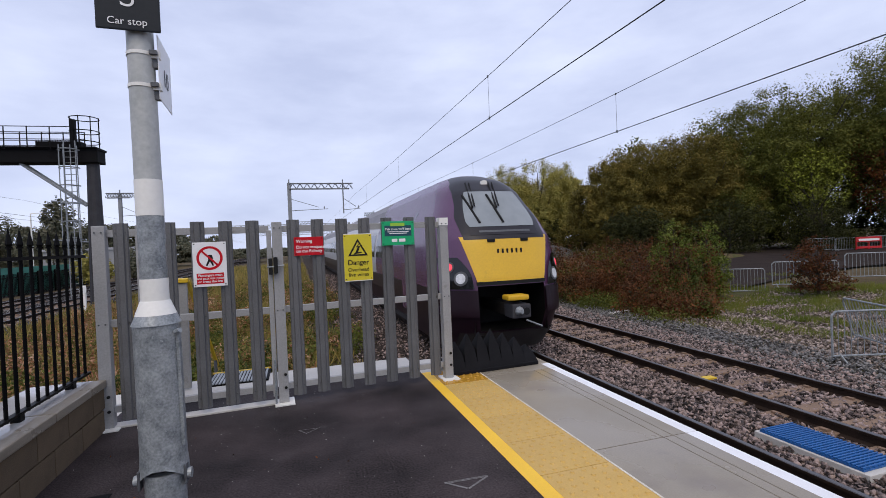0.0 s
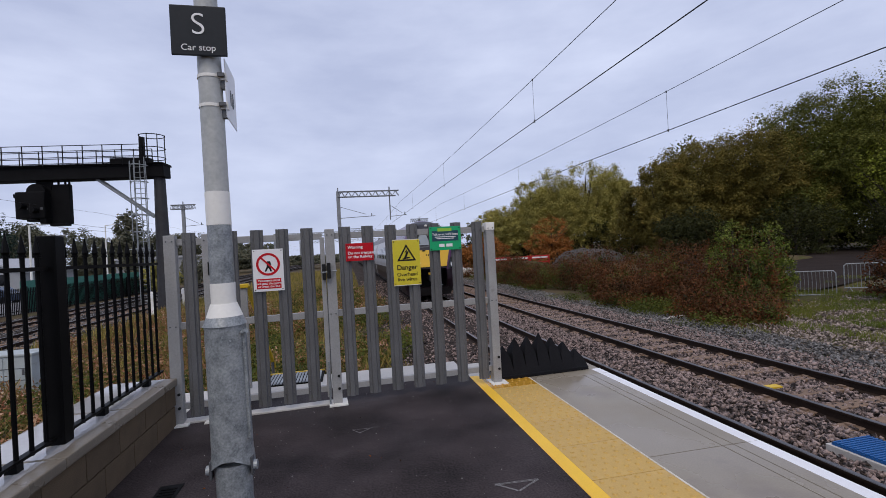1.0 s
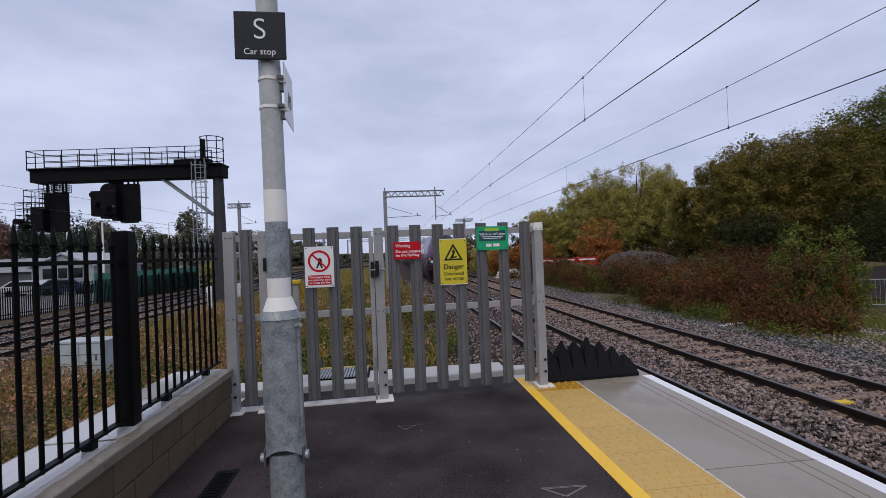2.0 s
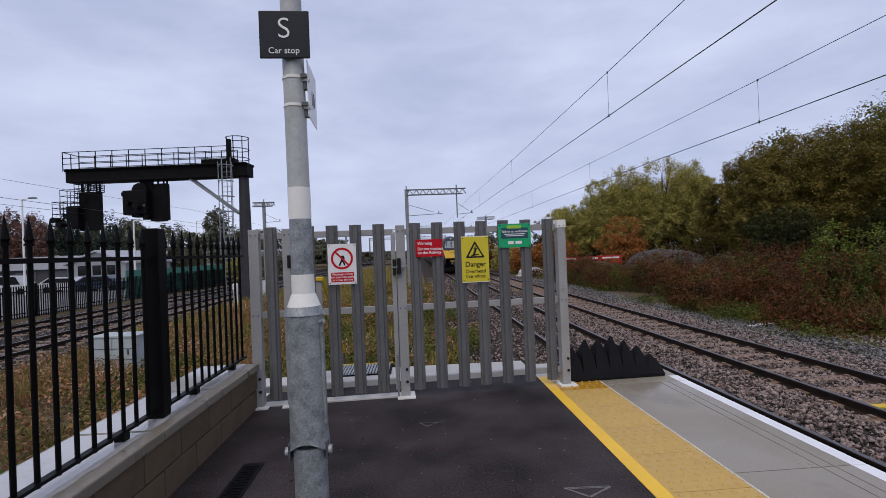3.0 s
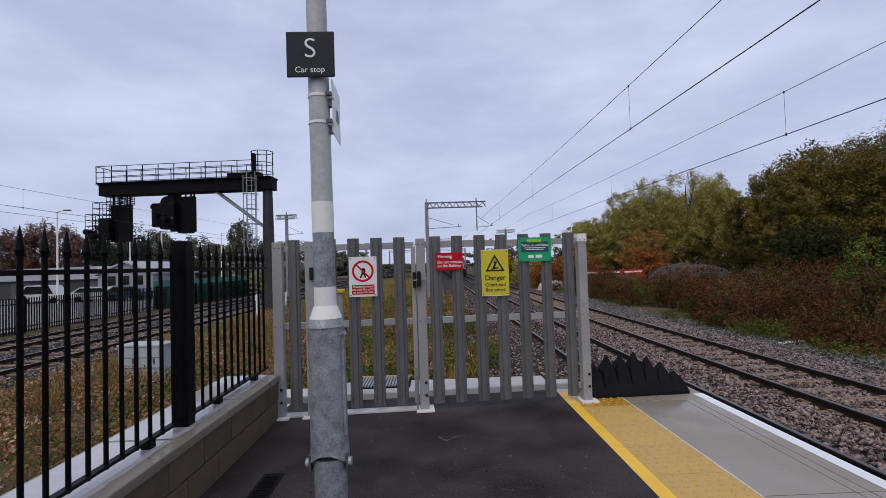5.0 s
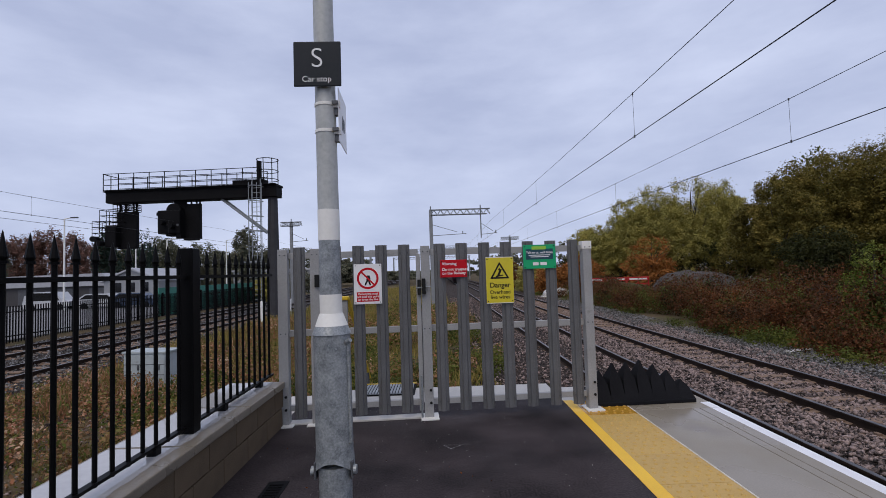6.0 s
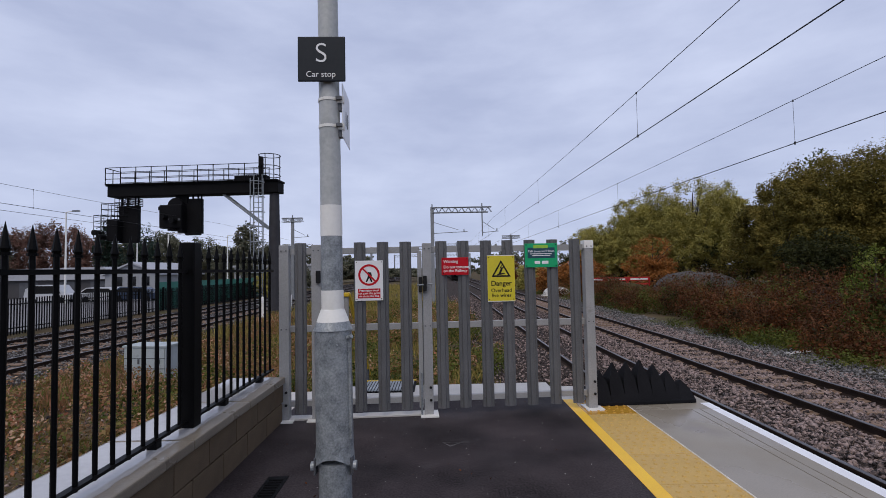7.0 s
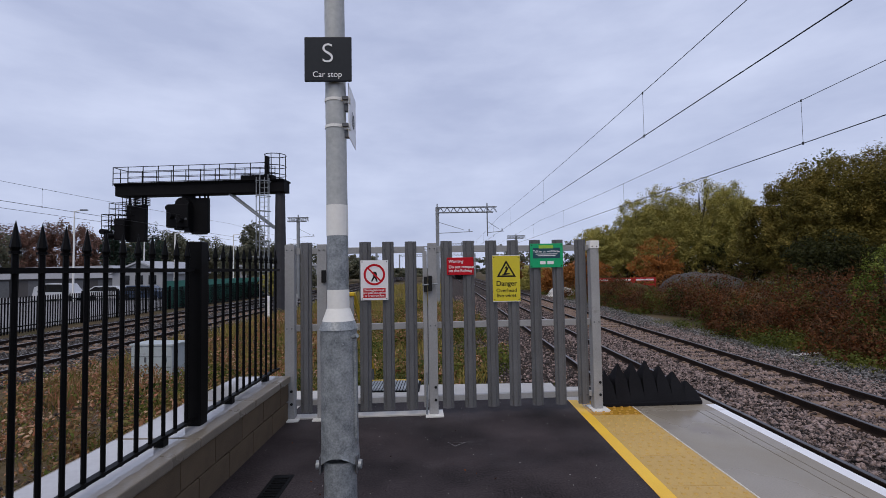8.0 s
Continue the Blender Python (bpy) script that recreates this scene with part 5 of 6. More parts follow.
    # two signal heads with backboards, hung from the beam, with open access cages
    for x0, x1, zb, zt, caged in ((-9.71, -8.53, 3.55, 5.86, True), (-5.68, -4.66, 4.02, 6.2, False)):
        s = part("signal", bx(x0, x1, -0.15, 0.15, zb - g, zt - g, 0.04), M_DARKSTEEL, t, "black signal backboard")
        for hx in (x0 + 0.1, x0 + 0.45, x1 - 0.25, x1 - 0.06):
            part("hanger", br((hx, 0, zt - g), (hx, 0, z0), 0.055, n=5), M_DARKSTEEL, s)
        if not caged:
            part("signal_head", bx(x0 - 1.2, x0 + 0.15, -0.7, -0.1, zb - g + 0.32, zt - g - 0.42, 0.08), M_DARKSTEEL, s, "black signal head")
            part("route_indicator", br((x0 - 0.35, -0.5, zt - g - 0.42), (x0 - 0.35, -0.1, zt - g - 0.42), 0.44, n=16), M_DARKSTEEL, s, "round black indicator")
            part("mount", bx(x0 - 0.5, x0 + 0.2, -0.2, 0.0, zt - g - 0.3, z0 + 0.02), M_DARKSTEEL, s)
            for q, w_ in ((-0.62, 0.13), (-0.05, 0.08)):
                part("lens_label", bx(x0 + q, x0 + q + w_ * 1.6, -0.712, -0.70, zb - g + 0.78, zb - g + 0.90), M_GREYSTEEL, s, "small pale plate")
            for q, w_, h, d in ((-1.32, 0.16, 1.45, 0.22), (-0.75, 0.5, 0.18, 0.2), (-0.15, 0.3, 0.06, 0.3), (0.3, 0.7, -0.10, 0.12)):
                part("fitting", bx(x0 + q, x0 + q + w_, -0.6, -0.05, zb - g + h, zb - g + h + d, 0.03), M_DARKSTEEL, s)
            for q, h in ((-0.8, 1.0), (-0.25, 0.75)):
                part("hood", br((x0 + q, -0.7, zb - g + h), (x0 + q, -1.05, zb - g + h), 0.15, n=12), M_DARKSTEEL, s)
            continue
        part("signal_head", bx(x0 - 0.42, x0 + 0.25, -0.6, -0.1, zb - g + 0.1, zt - g - 0.85, 0.07), M_DARKSTEEL, s, "black signal head")
        for q, h in ((-0.9, 0.62), (-0.6, 0.35)):
            part("hood", br((x0 + q, -0.5, zb - g + h), (x0 + q, -0.95, zb - g + h), 0.17, n=12), M_DARKSTEEL, s)
        for a, b, lo, hi in ((x0 - 0.80, x0 + 0.02, 4.55, 5.98), (x0 - 1.26, x0 - 0.40, 3.85, 5.28), (x0 + 0.02, x0 + 0.55, 5.2, 6.30), (x1 - 0.5, x1, 5.86, 6.3)):
            bm = bmesh.new()
            for q in (-0.5, 0.3):
                for x in (a, (a + b) / 2, b):
                    bar(bm, (x, q, lo - g), (x, q, hi - g), 0.022, n=4)
                for k in range(5):
                    z = lo - g + (hi - lo) * k / 4
                    bar(bm, (a, q, z), (b, q, z), 0.02, n=4)
            for k in range(5):
                z = lo - g + (hi - lo) * k / 4
                for x in (a, b):
                    bar(bm, (x, -0.5, z), (x, 0.3, z), 0.018, n=4)
            part("access_cage", bm, M_DARKSTEEL, s, "open black access cage")


# ---- things left of the platform ----
def lineside_left():
    c = thing("lineside_cabinet", -7.35, 11.45, terrain(-7.35, 11.45) - 0.03, "pale blue-grey lineside equipment cabinet in the weeds", "cabinet", rz=-6)
    part("body", bx(-0.55, 0.55, -0.3, 0.3, 0.06, 0.82, 0.015), M_CABINET, c)
    part("lid", bx(-0.58, 0.58, -0.33, 0.33, 0.82, 0.87, 0.01), M_CABINET, c)
    part("plinth", bx(-0.6, 0.6, -0.35, 0.35, -0.05, 0.06), M_CONCRETE, c)
    for x0, x1 in ((-0.52, -0.02), (0.02, 0.52)):
        d = part("door", bx(x0, x1, -0.315, -0.3, 0.12, 0.79, 0.004), M_CABINET, c)
        part("handle", bx((x0 + x1) / 2 + 0.1, (x0 + x1) / 2 + 0.14, -0.335, -0.315, 0.42, 0.54), M_GREYSTEEL, d)
    bm = bmesh.new()
    for z in (0.3, 0.55):
        box(bm, -0.53, 0.53, -0.322, -0.314, z, z + 0.015)
    part("rib", bm, M_GREYSTEEL, c)
    # palisade fence along the far side of the tracks
    f = thing("boundary_fence", -19.9, 0, -1.24, "dark green steel palisade boundary fence", "fence")
    bm = bmesh.new()
    for i in range(330):
        y = 6 + 0.155 * i
        box(bm, -0.012, 0.012, y - 0.03, y + 0.03, 0.05, 1.80)
    tagged(part("infill", bm, M_BLACKSTEEL, f), kind="stuff")
    for z in (0.4, 1.5):
        part("rail", bx(0.013, 0.06, 6, 57, z, z + 0.05), M_BLACKSTEEL, f)
    me = mesh_of("post", bx(0.03, 0.13, -0.06, 0.06, 0, 1.9), M_BLACKSTEEL)
    for i in range(19):
        shared("post", me, f, pose(0, 6 + 2.75 * i, 0))
    h = thing("hoarding", -20.4, 44, -1.1, "dark green site hoarding behind the boundary fence", "hoarding")
    for i in range(8):
        part("panel", bx(-0.04, 0.04, -10 + 3 * i, -7.03 + 3 * i, 0, 2.1), M_GREENFENCE, h)
    tagged(part("car_park", bx(-62, -20.2, 12, 56, -1.3, -1.02), M_PAVE), "pale worn car park surface behind the boundary fence", "paving", kind="structure")
    # sheds
    s = thing("shed", -48, 62, -1.1, "long white industrial shed with pale grey roof", "building")
    part("wall", bx(-9, 9, -5, 5, 0, 2.3), M_SHEDDARK, s, "dark lower wall")
    bm = extrude_profile(bmesh.new(), [(-9.4, 2.25), (9.4, 2.25), (7.6, 3.75), (-6.4, 3.6)], -5.4, 5.4)
    part("roof", bm, M_SHEDROOF, s, "pale roof")
    for x in (-6, -1.5, 3, 7):
        part("door", bx(x - 1.1, x + 1.1, -5.06, -4.99, 0, 2.0), M_GREYSTEEL, s, "grey shutter door")
    s = thing("shed", -36.5, 60, -1.1, "white gabled workshop building", "building")
    part("wall", extrude_profile(bmesh.new(), [(-3.2, 0), (3.2, 0), (3.2, 2.7), (0, 4.0), (-3.2, 2.7)], -4, 6), M_SHED, s)
    part("roof", extrude_profile(bmesh.new(), [(-3.5, 2.6), (0, 4.05), (3.5, 2.6), (3.5, 2.8), (0, 4.25), (-3.5, 2.8)], -4.3, 6.3), M_SHEDROOF, s)
    for x in (-1.6, 0, 1.6):
        part("window", bx(x - 0.45, x + 0.45, -4.05, -3.98, 1.4, 2.5), M_GLASS, s)
    s = thing("shed", -26, 80, -1.1, "low grey flat-roofed building in the distance", "building")
    part("wall", bx(-7, 7, -4, 4, 0, 3.6), M_SHED, s)
    part("roof", bx(-7.2, 7.2, -4.2, 4.2, 3.6, 3.9), M_SHEDROOF, s)
    # parked cars
    for x, y, mat, lab in ((-38.5, 47, M_CARPAINT, "white parked van behind the boundary fence"), (-33.8, 47.5, M_CARPAINT, "white parked car behind the boundary fence"),
                           (-30.2, 47, M_CARBLUE, "dark blue parked car behind the boundary fence")):
        k = thing("parked_car", x, y, -1.1, lab, "car", "parked cars", rz=4)
        h = 0.35 if "van" in lab else 0.0
        part("body", extrude_profile(bmesh.new(), [(-2.1, 0.3), (2.1, 0.3), (2.15, 0.85), (1.5, 0.98), (0.9, 1.45 + h), (-1.2, 1.5 + h), (-2.0, 1.0 + h * 1.4), (-2.15, 0.8)], -0.85, 0.85), mat, k)
        part("side_glass", extrude_profile(bmesh.new(), [(-1.75, 1.0), (1.25, 1.0), (0.85, 1.38 + h), (-1.15, 1.42 + h)], -0.86, 0.86), M_GLASS, k)
        me = mesh_of("wheel", br((0, -0.1, 0), (0, 0.1, 0), 0.32, n=18), M_RUBBER)
        for wx in (-1.3, 1.3):
            for wy in (-0.8, 0.8):
                shared("wheel", me, k, pose(wx, wy, 0.32))
    # street lamps
    for x, y, h, arm in ((-35.4, 44.5, 8.75, 0.7), (-22.6, 39, 6.0, 0.9), (-41, 64, 7.6, 1.2), (-27, 60, 7.5, 1.2)):
        l = thing("street_lamp", x, y, -1.1, "pale grey street lamp column with a short arm", "street lamp", "street lamps")
        part("column", br((0, 0, 0), (0, 0, h), 0.10, 0.06, 8), M_WHITEBAND, l)
        part("arm", br((0, 0, h), (arm, 0, h + 0.1), 0.045, n=6), M_WHITEBAND, l)
        part("lantern", bx(arm - 0.1, arm + 0.55, -0.12, 0.12, h + 0.05, h + 0.17, 0.03), M_GREYSTEEL, l)
    for x, y, h in ((-9.95, 26, 1.35), (-10.0, 31, 1.2)):
        l = thing("marker_post", x, y, terrain(x, y) - 0.05, "white lineside marker post", "marker post", "marker posts")
        part("post", bx(-0.10, 0.10, -0.06, 0.06, 0, h, 0.01), M_WHITEBAND, l)
        part("plate", bx(-0.14, 0.14, -0.075, -0.06, h - 0.35, h - 0.05), M_SIGNWHITE, l)


# ---- things right of the tracks ----
def barrier(x, y, rz, lean=0.0, w=2.2):
    t = thing("pedestrian_barrier", x, y, terrain(x, y) - 0.02, "galvanised steel pedestrian barrier on the rough ground", "barrier", "pedestrian barriers")
    t.matrix_basis = pose(x, y, terrain(x, y) - 0.02, lean, 0, rz)
    bm = br((0, 0, 0.2), (0, 0, 1.0), 0.02)
    bar(bm, (0, 0, 1.0), (0.08, 0, 1.08), 0.02)
    bar(bm, (0.08, 0, 1.08), (w - 0.08, 0, 1.08), 0.02)
    bar(bm, (w - 0.08, 0, 1.08), (w, 0, 1.0), 0.02)
    bar(bm, (w, 0, 1.0), (w, 0, 0.2), 0.02)
    bar(bm, (0, 0, 0.22), (w, 0, 0.22), 0.02)
    part("frame", bm, M_GALV, t)
    me = mesh_of("upright", br((0, 0, 0.22), (0, 0, 1.07), 0.008, n=6), M_GALV)
    for i in range(1, 18):
        shared("upright", me, t, pose(w * i / 18, 0, 0))
    me = mesh_of("foot", bar(br((0, -0.28, 0.02), (0, 0, 0.24), 0.017), (0, 0.28, 0.02), (0, 0, 0.24), 0.017), M_GALV)
    for q in (0.15, w - 0.15):
        shared("foot", me, t, pose(q, 0, 0))
    return t


def red_barrier(x, y, rz, h=1.0):
    t = thing("plastic_barrier", x, y, terrain(x, y) + 0.03, "red plastic site barrier panel with white stripe", "barrier", "plastic barriers", rz)
    bm = bx(-1.0, 1.0, -0.05, 0.05, 0.62 * h, h, 0.02)
    box(bm, -1.0, 1.0, -0.05, 0.05, 0.12, 0.28, 0.02)
    for q in (-0.96, 0, 0.96):
        box(bm, q - 0.04, q + 0.04, -0.05, 0.05, 0.0, h, 0.01)
    part("panel", bm, M_BARRIERRED, t)
    part("stripe", bx(-0.8, 0.8, -0.056, -0.05, 0.70 * h, 0.86 * h), M_SIGNWHITE, t, "white stripe")
    part("foot", bx(-0.9, -0.6, -0.25, 0.25, 0, 0.06), M_RUBBER, t)
    return t


def right_side():
    barrier(9.75, 5.95, -18)
    barrier(11.0, 5.2, 62, -14, 1.9)
    barrier(15.2, 14.3, -28)
    barrier(17.3, 13.1, -30)
    barrier(19.4, 11.9, -30)
    barrier(36.8, 25.6, -14)
    barrier(38.6, 24.9, -16)
    barrier(41.0, 24.2, -16)
    red_barrier(40.9, 24.1, -15)
    t = thing("rubble_heap", 21.0, 38, terrain(21.0, 38) - 0.25, "grey heap of gravel and rubble behind the scrub", "rubble heap")
    n = 22
    vs, fs = [], []
    for j in range(n + 1):
        for i in range(n + 1):
            u, v = 2 * i / n - 1, 2 * j / n - 1
            r = min(1, math.hypot(u, v))
            z = 1.45 * (1 - r ** 4) * (1 + 0.25 * noise.noise((u * 3, v * 3, 1))) + 0.1 * noise.noise((u * 9, v * 9, 5))
            vs.append((u * 4.2, v * 2.8, max(-0.15, z)))
    for j in range(n):
        for i in range(n):
            fs.append((j * (n + 1) + i, j * (n + 1) + i + 1, (j + 1) * (n + 1) + i + 1, (j + 1) * (n + 1) + i))
    raw("mound", [(x * 0.84, y, z) for x, y, z in vs], fs, M_RUBBLE, t)
    t = thing("rubble_heap", 27.5, 24.5, terrain(27.5, 24.5) + 0.02, "low brown heap of soil and timber on the dirt", "rubble heap")
    raw("mound", [(x * 0.42, y * 0.3, z * 0.2) for x, y, z in vs], fs, M_GROUND, t)
    t = thing("soil_mound", 15.4, 41, terrain(15.4, 41) - 0.1, "low weedy soil mound under the red barriers", "soil mound")
    raw("mound", [(x * 0.95, y * 0.8, z * 0.82) for x, y, z in vs], fs, M_GROUND, t)
    for i in range(3):
        b = red_barrier(13.4 + 2.05 * i, 40.6 + 0.15 * i, 4, 0.85)
        b.location.z = terrain(15.4, 41) + 0.72
    t = thing("stone_heap", 11.3, 45, terrain(11.3, 45) - 0.05, "small heap of pale stones beside the far track", "stone heap")
    raw("mound", [(x * 0.35, y * 0.4, z * 0.55) for x, y, z in vs], fs, M_CONCRETE, t)
    t = thing("sleeper_plate", 6.62, 5.9, -1.025, "small yellow plate on a sleeper of the far track", "marker plate")
    part("plate", bx(-0.16, 0.16, -0.07, 0.07, 0, 0.03, 0.006), M_HANDRAIL, t)
    t = thing("kerb_piece", 10.4, 13.2, terrain(10.4, 13.2), "old concrete trough lid lying beside the ballast", "concrete piece", rz=20)
    part("block", bx(-0.5, 0.5, -0.1, 0.1, 0, 0.12, 0.01), M_CONCRETE, t)


def planting():
    spec = ((26.6, 36.0, 8.6, 3.6), (31.0, 36.5, 10.6, 5.4), (36, 34.5, 11.9, 6), (40, 33, 13.4, 6), (44.5, 31.5, 15.6, 6.3), (49.5, 27, 17.9, 6.8), (55, 24, 18.6, 7), (61, 20, 18, 7.5), (67, 16, 18, 7.5),
            (37, 43, 12.5, 6), (44, 40, 14.5, 6.5), (52, 36, 16.5, 7), (60, 30, 18, 7), (70, 25, 18, 8))
    for i, (x, y, h, r) in enumerate(spec):
        tree(x, y, terrain(x, y), h, r, L_OLIVE if i < 3 else L_DARK, "dense olive-brown autumn tree at the edge of the yard" if i < 3 else "dense dark green autumn tree at the edge of the yard", 100 + i, 95000 if i < 7 else 24000, 0.150 if i < 7 else 0.26, 0.06 if i < 9 else -0.1, 7, group="wood edge trees", skirt=0.6 if i < 9 else 0.9)
    for i, (x, y, h, r) in enumerate(((18.3, 52.5, 7.0, 3.3), (20.9, 51, 9.3, 3.6), (24.2, 51.5, 10.9, 4.3), (27.6, 50.5, 11.5, 4.4), (31.0, 51, 11.2, 3.9))):
        tree(x, y, terrain(x, y), h, r, L_GOLD, "yellow-green willow with thinning autumn leaves", 200 + i, 64000, 0.16, 0.08, 7, group="willows", skirt=0.6)
    tree(41.0, 28.2, terrain(41.0, 28.2), 9.0, 3.2, L_LIME, "small bright lime-green tree before the dark wood", 230, 2600, 0.17, 0.42, 4)
    tree(47.2, 26.2, terrain(47.2, 26.2), 11.0, 3.0, L_RUST, "rust-brown autumn tree before the dark wood", 231, 6000, 0.20, 0.2, 5)
    for i, (x, y, h, r, m) in enumerate(((19.9, 43.5, 4.9, 3.0, L_ORANGE), (14.2, 47, 4.0, 2.6, L_ORANGE), (11.6, 49, 3.2, 2.2, L_ORANGE), (10.8, 56, 3.4, 2.4, L_GOLD), (10.2, 68, 4.0, 2.8, L_RUST),
                                         (11.5, 82, 5.0, 3.4, L_GOLD), (28.5, 43, 5.0, 3.2, L_OLIVE), (16.7, 11.0, 2.1, 1.0, L_BRAMBLE), (13.9, 14.4, 3.2, 1.1, L_GRASS), (14.9, 13.8, 3.0, 1.0, L_GRASS), (13.2, 13.0, 1.9, 0.8, L_NETTLE),
                                         (26, 31, 4.2, 3.0, L_SHADED), (33, 29, 4.5, 3.2, L_SHADED), (40, 26.8, 4.5, 3.2, L_SHADED), (47, 24.5, 5, 3.4, L_SHADED))):
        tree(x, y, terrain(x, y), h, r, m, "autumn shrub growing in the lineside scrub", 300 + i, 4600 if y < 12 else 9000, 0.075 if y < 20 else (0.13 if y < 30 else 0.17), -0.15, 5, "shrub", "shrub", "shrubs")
    # undergrowth along the wood edge, the shade of the crowns painted into its leaves
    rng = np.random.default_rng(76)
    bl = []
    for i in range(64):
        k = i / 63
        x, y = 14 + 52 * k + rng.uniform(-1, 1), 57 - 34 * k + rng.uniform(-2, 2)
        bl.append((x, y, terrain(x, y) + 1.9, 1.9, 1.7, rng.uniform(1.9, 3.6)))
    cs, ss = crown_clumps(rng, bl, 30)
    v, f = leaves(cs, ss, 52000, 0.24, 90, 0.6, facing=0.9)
    tagged(leaf_mesh("wood_undergrowth", v, f, L_SHADED), "undergrowth below the wood edge trees, darkened for their shade", "undergrowth", kind="stuff")
    rng = np.random.default_rng(77)
    # bramble, nettle and dock thicket along the ballast, in uneven lumps
    lumps = {"bramble": [], "nettle": [], "dock": []}
    for _ in range(520):
        y = 11.2 + 42 * rng.uniform(0, 1) ** 1.4
        x = rng.uniform(10.4, 15.2)
        if x > 1.03 * (y + 0.6):
            continue
        if noise.noise((x * 0.5, y * 0.5, 9)) < -0.22:
            continue
        h = (0.22 + 0.98 * min(1, max(0, x - 9.8) / 3.0)) * rng.uniform(0.55, 1.3) * (0.4 if y < 12.6 else (1.0 if y < 24 else (0.9 if y < 28 else 0.80)))
        kind = "nettle" if x < 10.9 and rng.uniform() < 0.7 else ("dock" if rng.uniform() < 0.36 else ("nettle" if rng.uniform() < 0.36 else "bramble"))
        if kind == "nettle" and x < 10.9:
            h *= 0.55
        lumps[kind].append((x, y, terrain(x, y) + h * 0.8, rng.uniform(0.5, 1.05), rng.uniform(0.5, 1.1), h))
    for kind, n, size, mat, lab in (("bramble", 90000, 0.10, L_BRAMBLE, "dark reddish brown bramble bushes beside the track"), ("nettle", 46000, 0.085, L_NETTLE, "dull green nettles and weeds along the ballast"),
                                    ("dock", 38000, 0.08, L_RUST, "rust-red dead dock among the brambles")):
        cs, ss = [], []
        for cx, cy, cz, rx, ry, rz in lumps[kind]:
            for _ in range(26):
                d = rng.normal(0, 1, 3)
                d /= np.linalg.norm(d)
                r = rng.uniform(0.2, 1.0) ** 0.45
                cs.append((cx + d[0] * rx * r, cy + d[1] * ry * r, max(terrain(cx, cy) + 0.05, cz + d[2] * rz * r)))
                ss.append((0.13, 0.13, 0.10))
        v, f = leaves(cs, ss, n, size, 78 + n % 7, 0.5, facing=0.8)
        tagged(leaf_mesh(kind + "_thicket", v, f, mat), lab, "scrub", kind="stuff")
        if kind == "dock":
            v, f = leaves([(c[0], c[1], c[2] + 0.2) for c in cs], [(0.1, 0.1, 0.25)] * len(cs), 5000, 0.38, 79, 0.03, True)
            tagged(leaf_mesh("dead_stems", v, f, L_STEM), "tall dead reddish weed stems in the scrub", "dead stems", kind="stuff")

    def grass(name, n, x0, x1, y0, y1, size, mat, label, seed, power=1.4, dens=0.0):
        r = np.random.default_rng(seed)
        x = r.uniform(x0, x1, n * 2)
        y = y0 + (y1 - y0) * r.uniform(0, 1, n * 2) ** power
        k = np.array([noise.noise((a * 0.8, b * 0.8, seed)) for a, b in zip(x, y)]) > dens
        x, y = x[k][:n], y[k][:n]
        z = np.array([terrain(a, b) for a, b in zip(x, y)])
        c = np.stack([x, y, z + size * 0.3], 1)
        a_, b_ = leaves([(0, 0, 0)], [(0.0, 0.0, 0.0)], len(c), size, seed + 1, 0.05, True)
        a_ = (a_.reshape(-1, 4, 3) + c[:, None, :]).reshape(-1, 3)
        tagged(leaf_mesh(name, a_, b_, mat), label, "grass", kind="stuff")

    grass("green_grass", 15000, 11.6, 20, 7.0, 16, 0.20, L_GRASS, "green grass tufts at the edge of the ballast", 41, 1.0, 0.08)
    grass("green_patch", 9000, 13.2, 18.5, 7.6, 12.9, 0.20, L_GRASS, "bright green grass between the ballast and the scrub", 47, 1.0, -0.02)
    grass("verge_grass", 1100, 9.6, 11.0, 10, 22, 0.20, L_GRASS, "green verge grass below the brambles", 42, 1.3, -0.1)
    grass("straw_grass", 12500, -5.5, 1.1, 6.2, 34, 0.50, L_STRAW, "tall golden dry grass beyond the platform end", 43, 1.3, -0.12)
    grass("far_straw", 9000, -9.6, 0.6, 30, 78, 0.7, L_STRAW, "straw-coloured grass between the far tracks", 48, 1.2, -0.3)
    grass("dead_grass", 24000, -10.2, -2.5, 1.0, 30, 0.16, L_DEAD, "short dead grass and brown weeds beside the platform", 44, 1.2, -0.1)
    grass("left_straw", 7000, -10.2, -2.6, 13, 36, 0.55, L_STRAW, "tall straw-coloured weeds beside the far tracks", 45, 1.2, 0.1)
    grass("low_weeds", 17000, -10.0, -2.4, 1.0, 14, 0.14, L_GRASS, "low green weeds among stones", 46, 1.0, 0.1)
    cs, ss = [], []
    for _ in range(620):
        x, y = rng.uniform(-9.8, -2.6), 1.5 + 26 * rng.uniform(0, 1) ** 1.3
        cs.append((x, y, terrain(x, y) + rng.uniform(0.03, 0.30)))
        ss.append((0.16, 0.16, 0.10))
    v, f = leaves(cs, ss, 80000, 0.062, 80, 0.65, facing=0.6)
    tagged(leaf_mesh("brown_weeds", v, f, L_DEAD), "low brown and reddish weeds on the waste ground", "weeds", kind="stuff")
    r2 = np.random.default_rng(85)
    cs = []
    while len(cs) < 300:
        x, y = r2.uniform(-9.6, -2.7), 1.5 + 22 * r2.uniform(0, 1) ** 1.2
        if noise.noise((x * 0.7, y * 0.5, 2.5)) > 0.05:
            cs.append((x, y, terrain(x, y) + 0.24))
    v, f = leaves(cs, [(0.09, 0.09, 0.14)] * len(cs), 9000, 0.22, 86, 0.10, True)
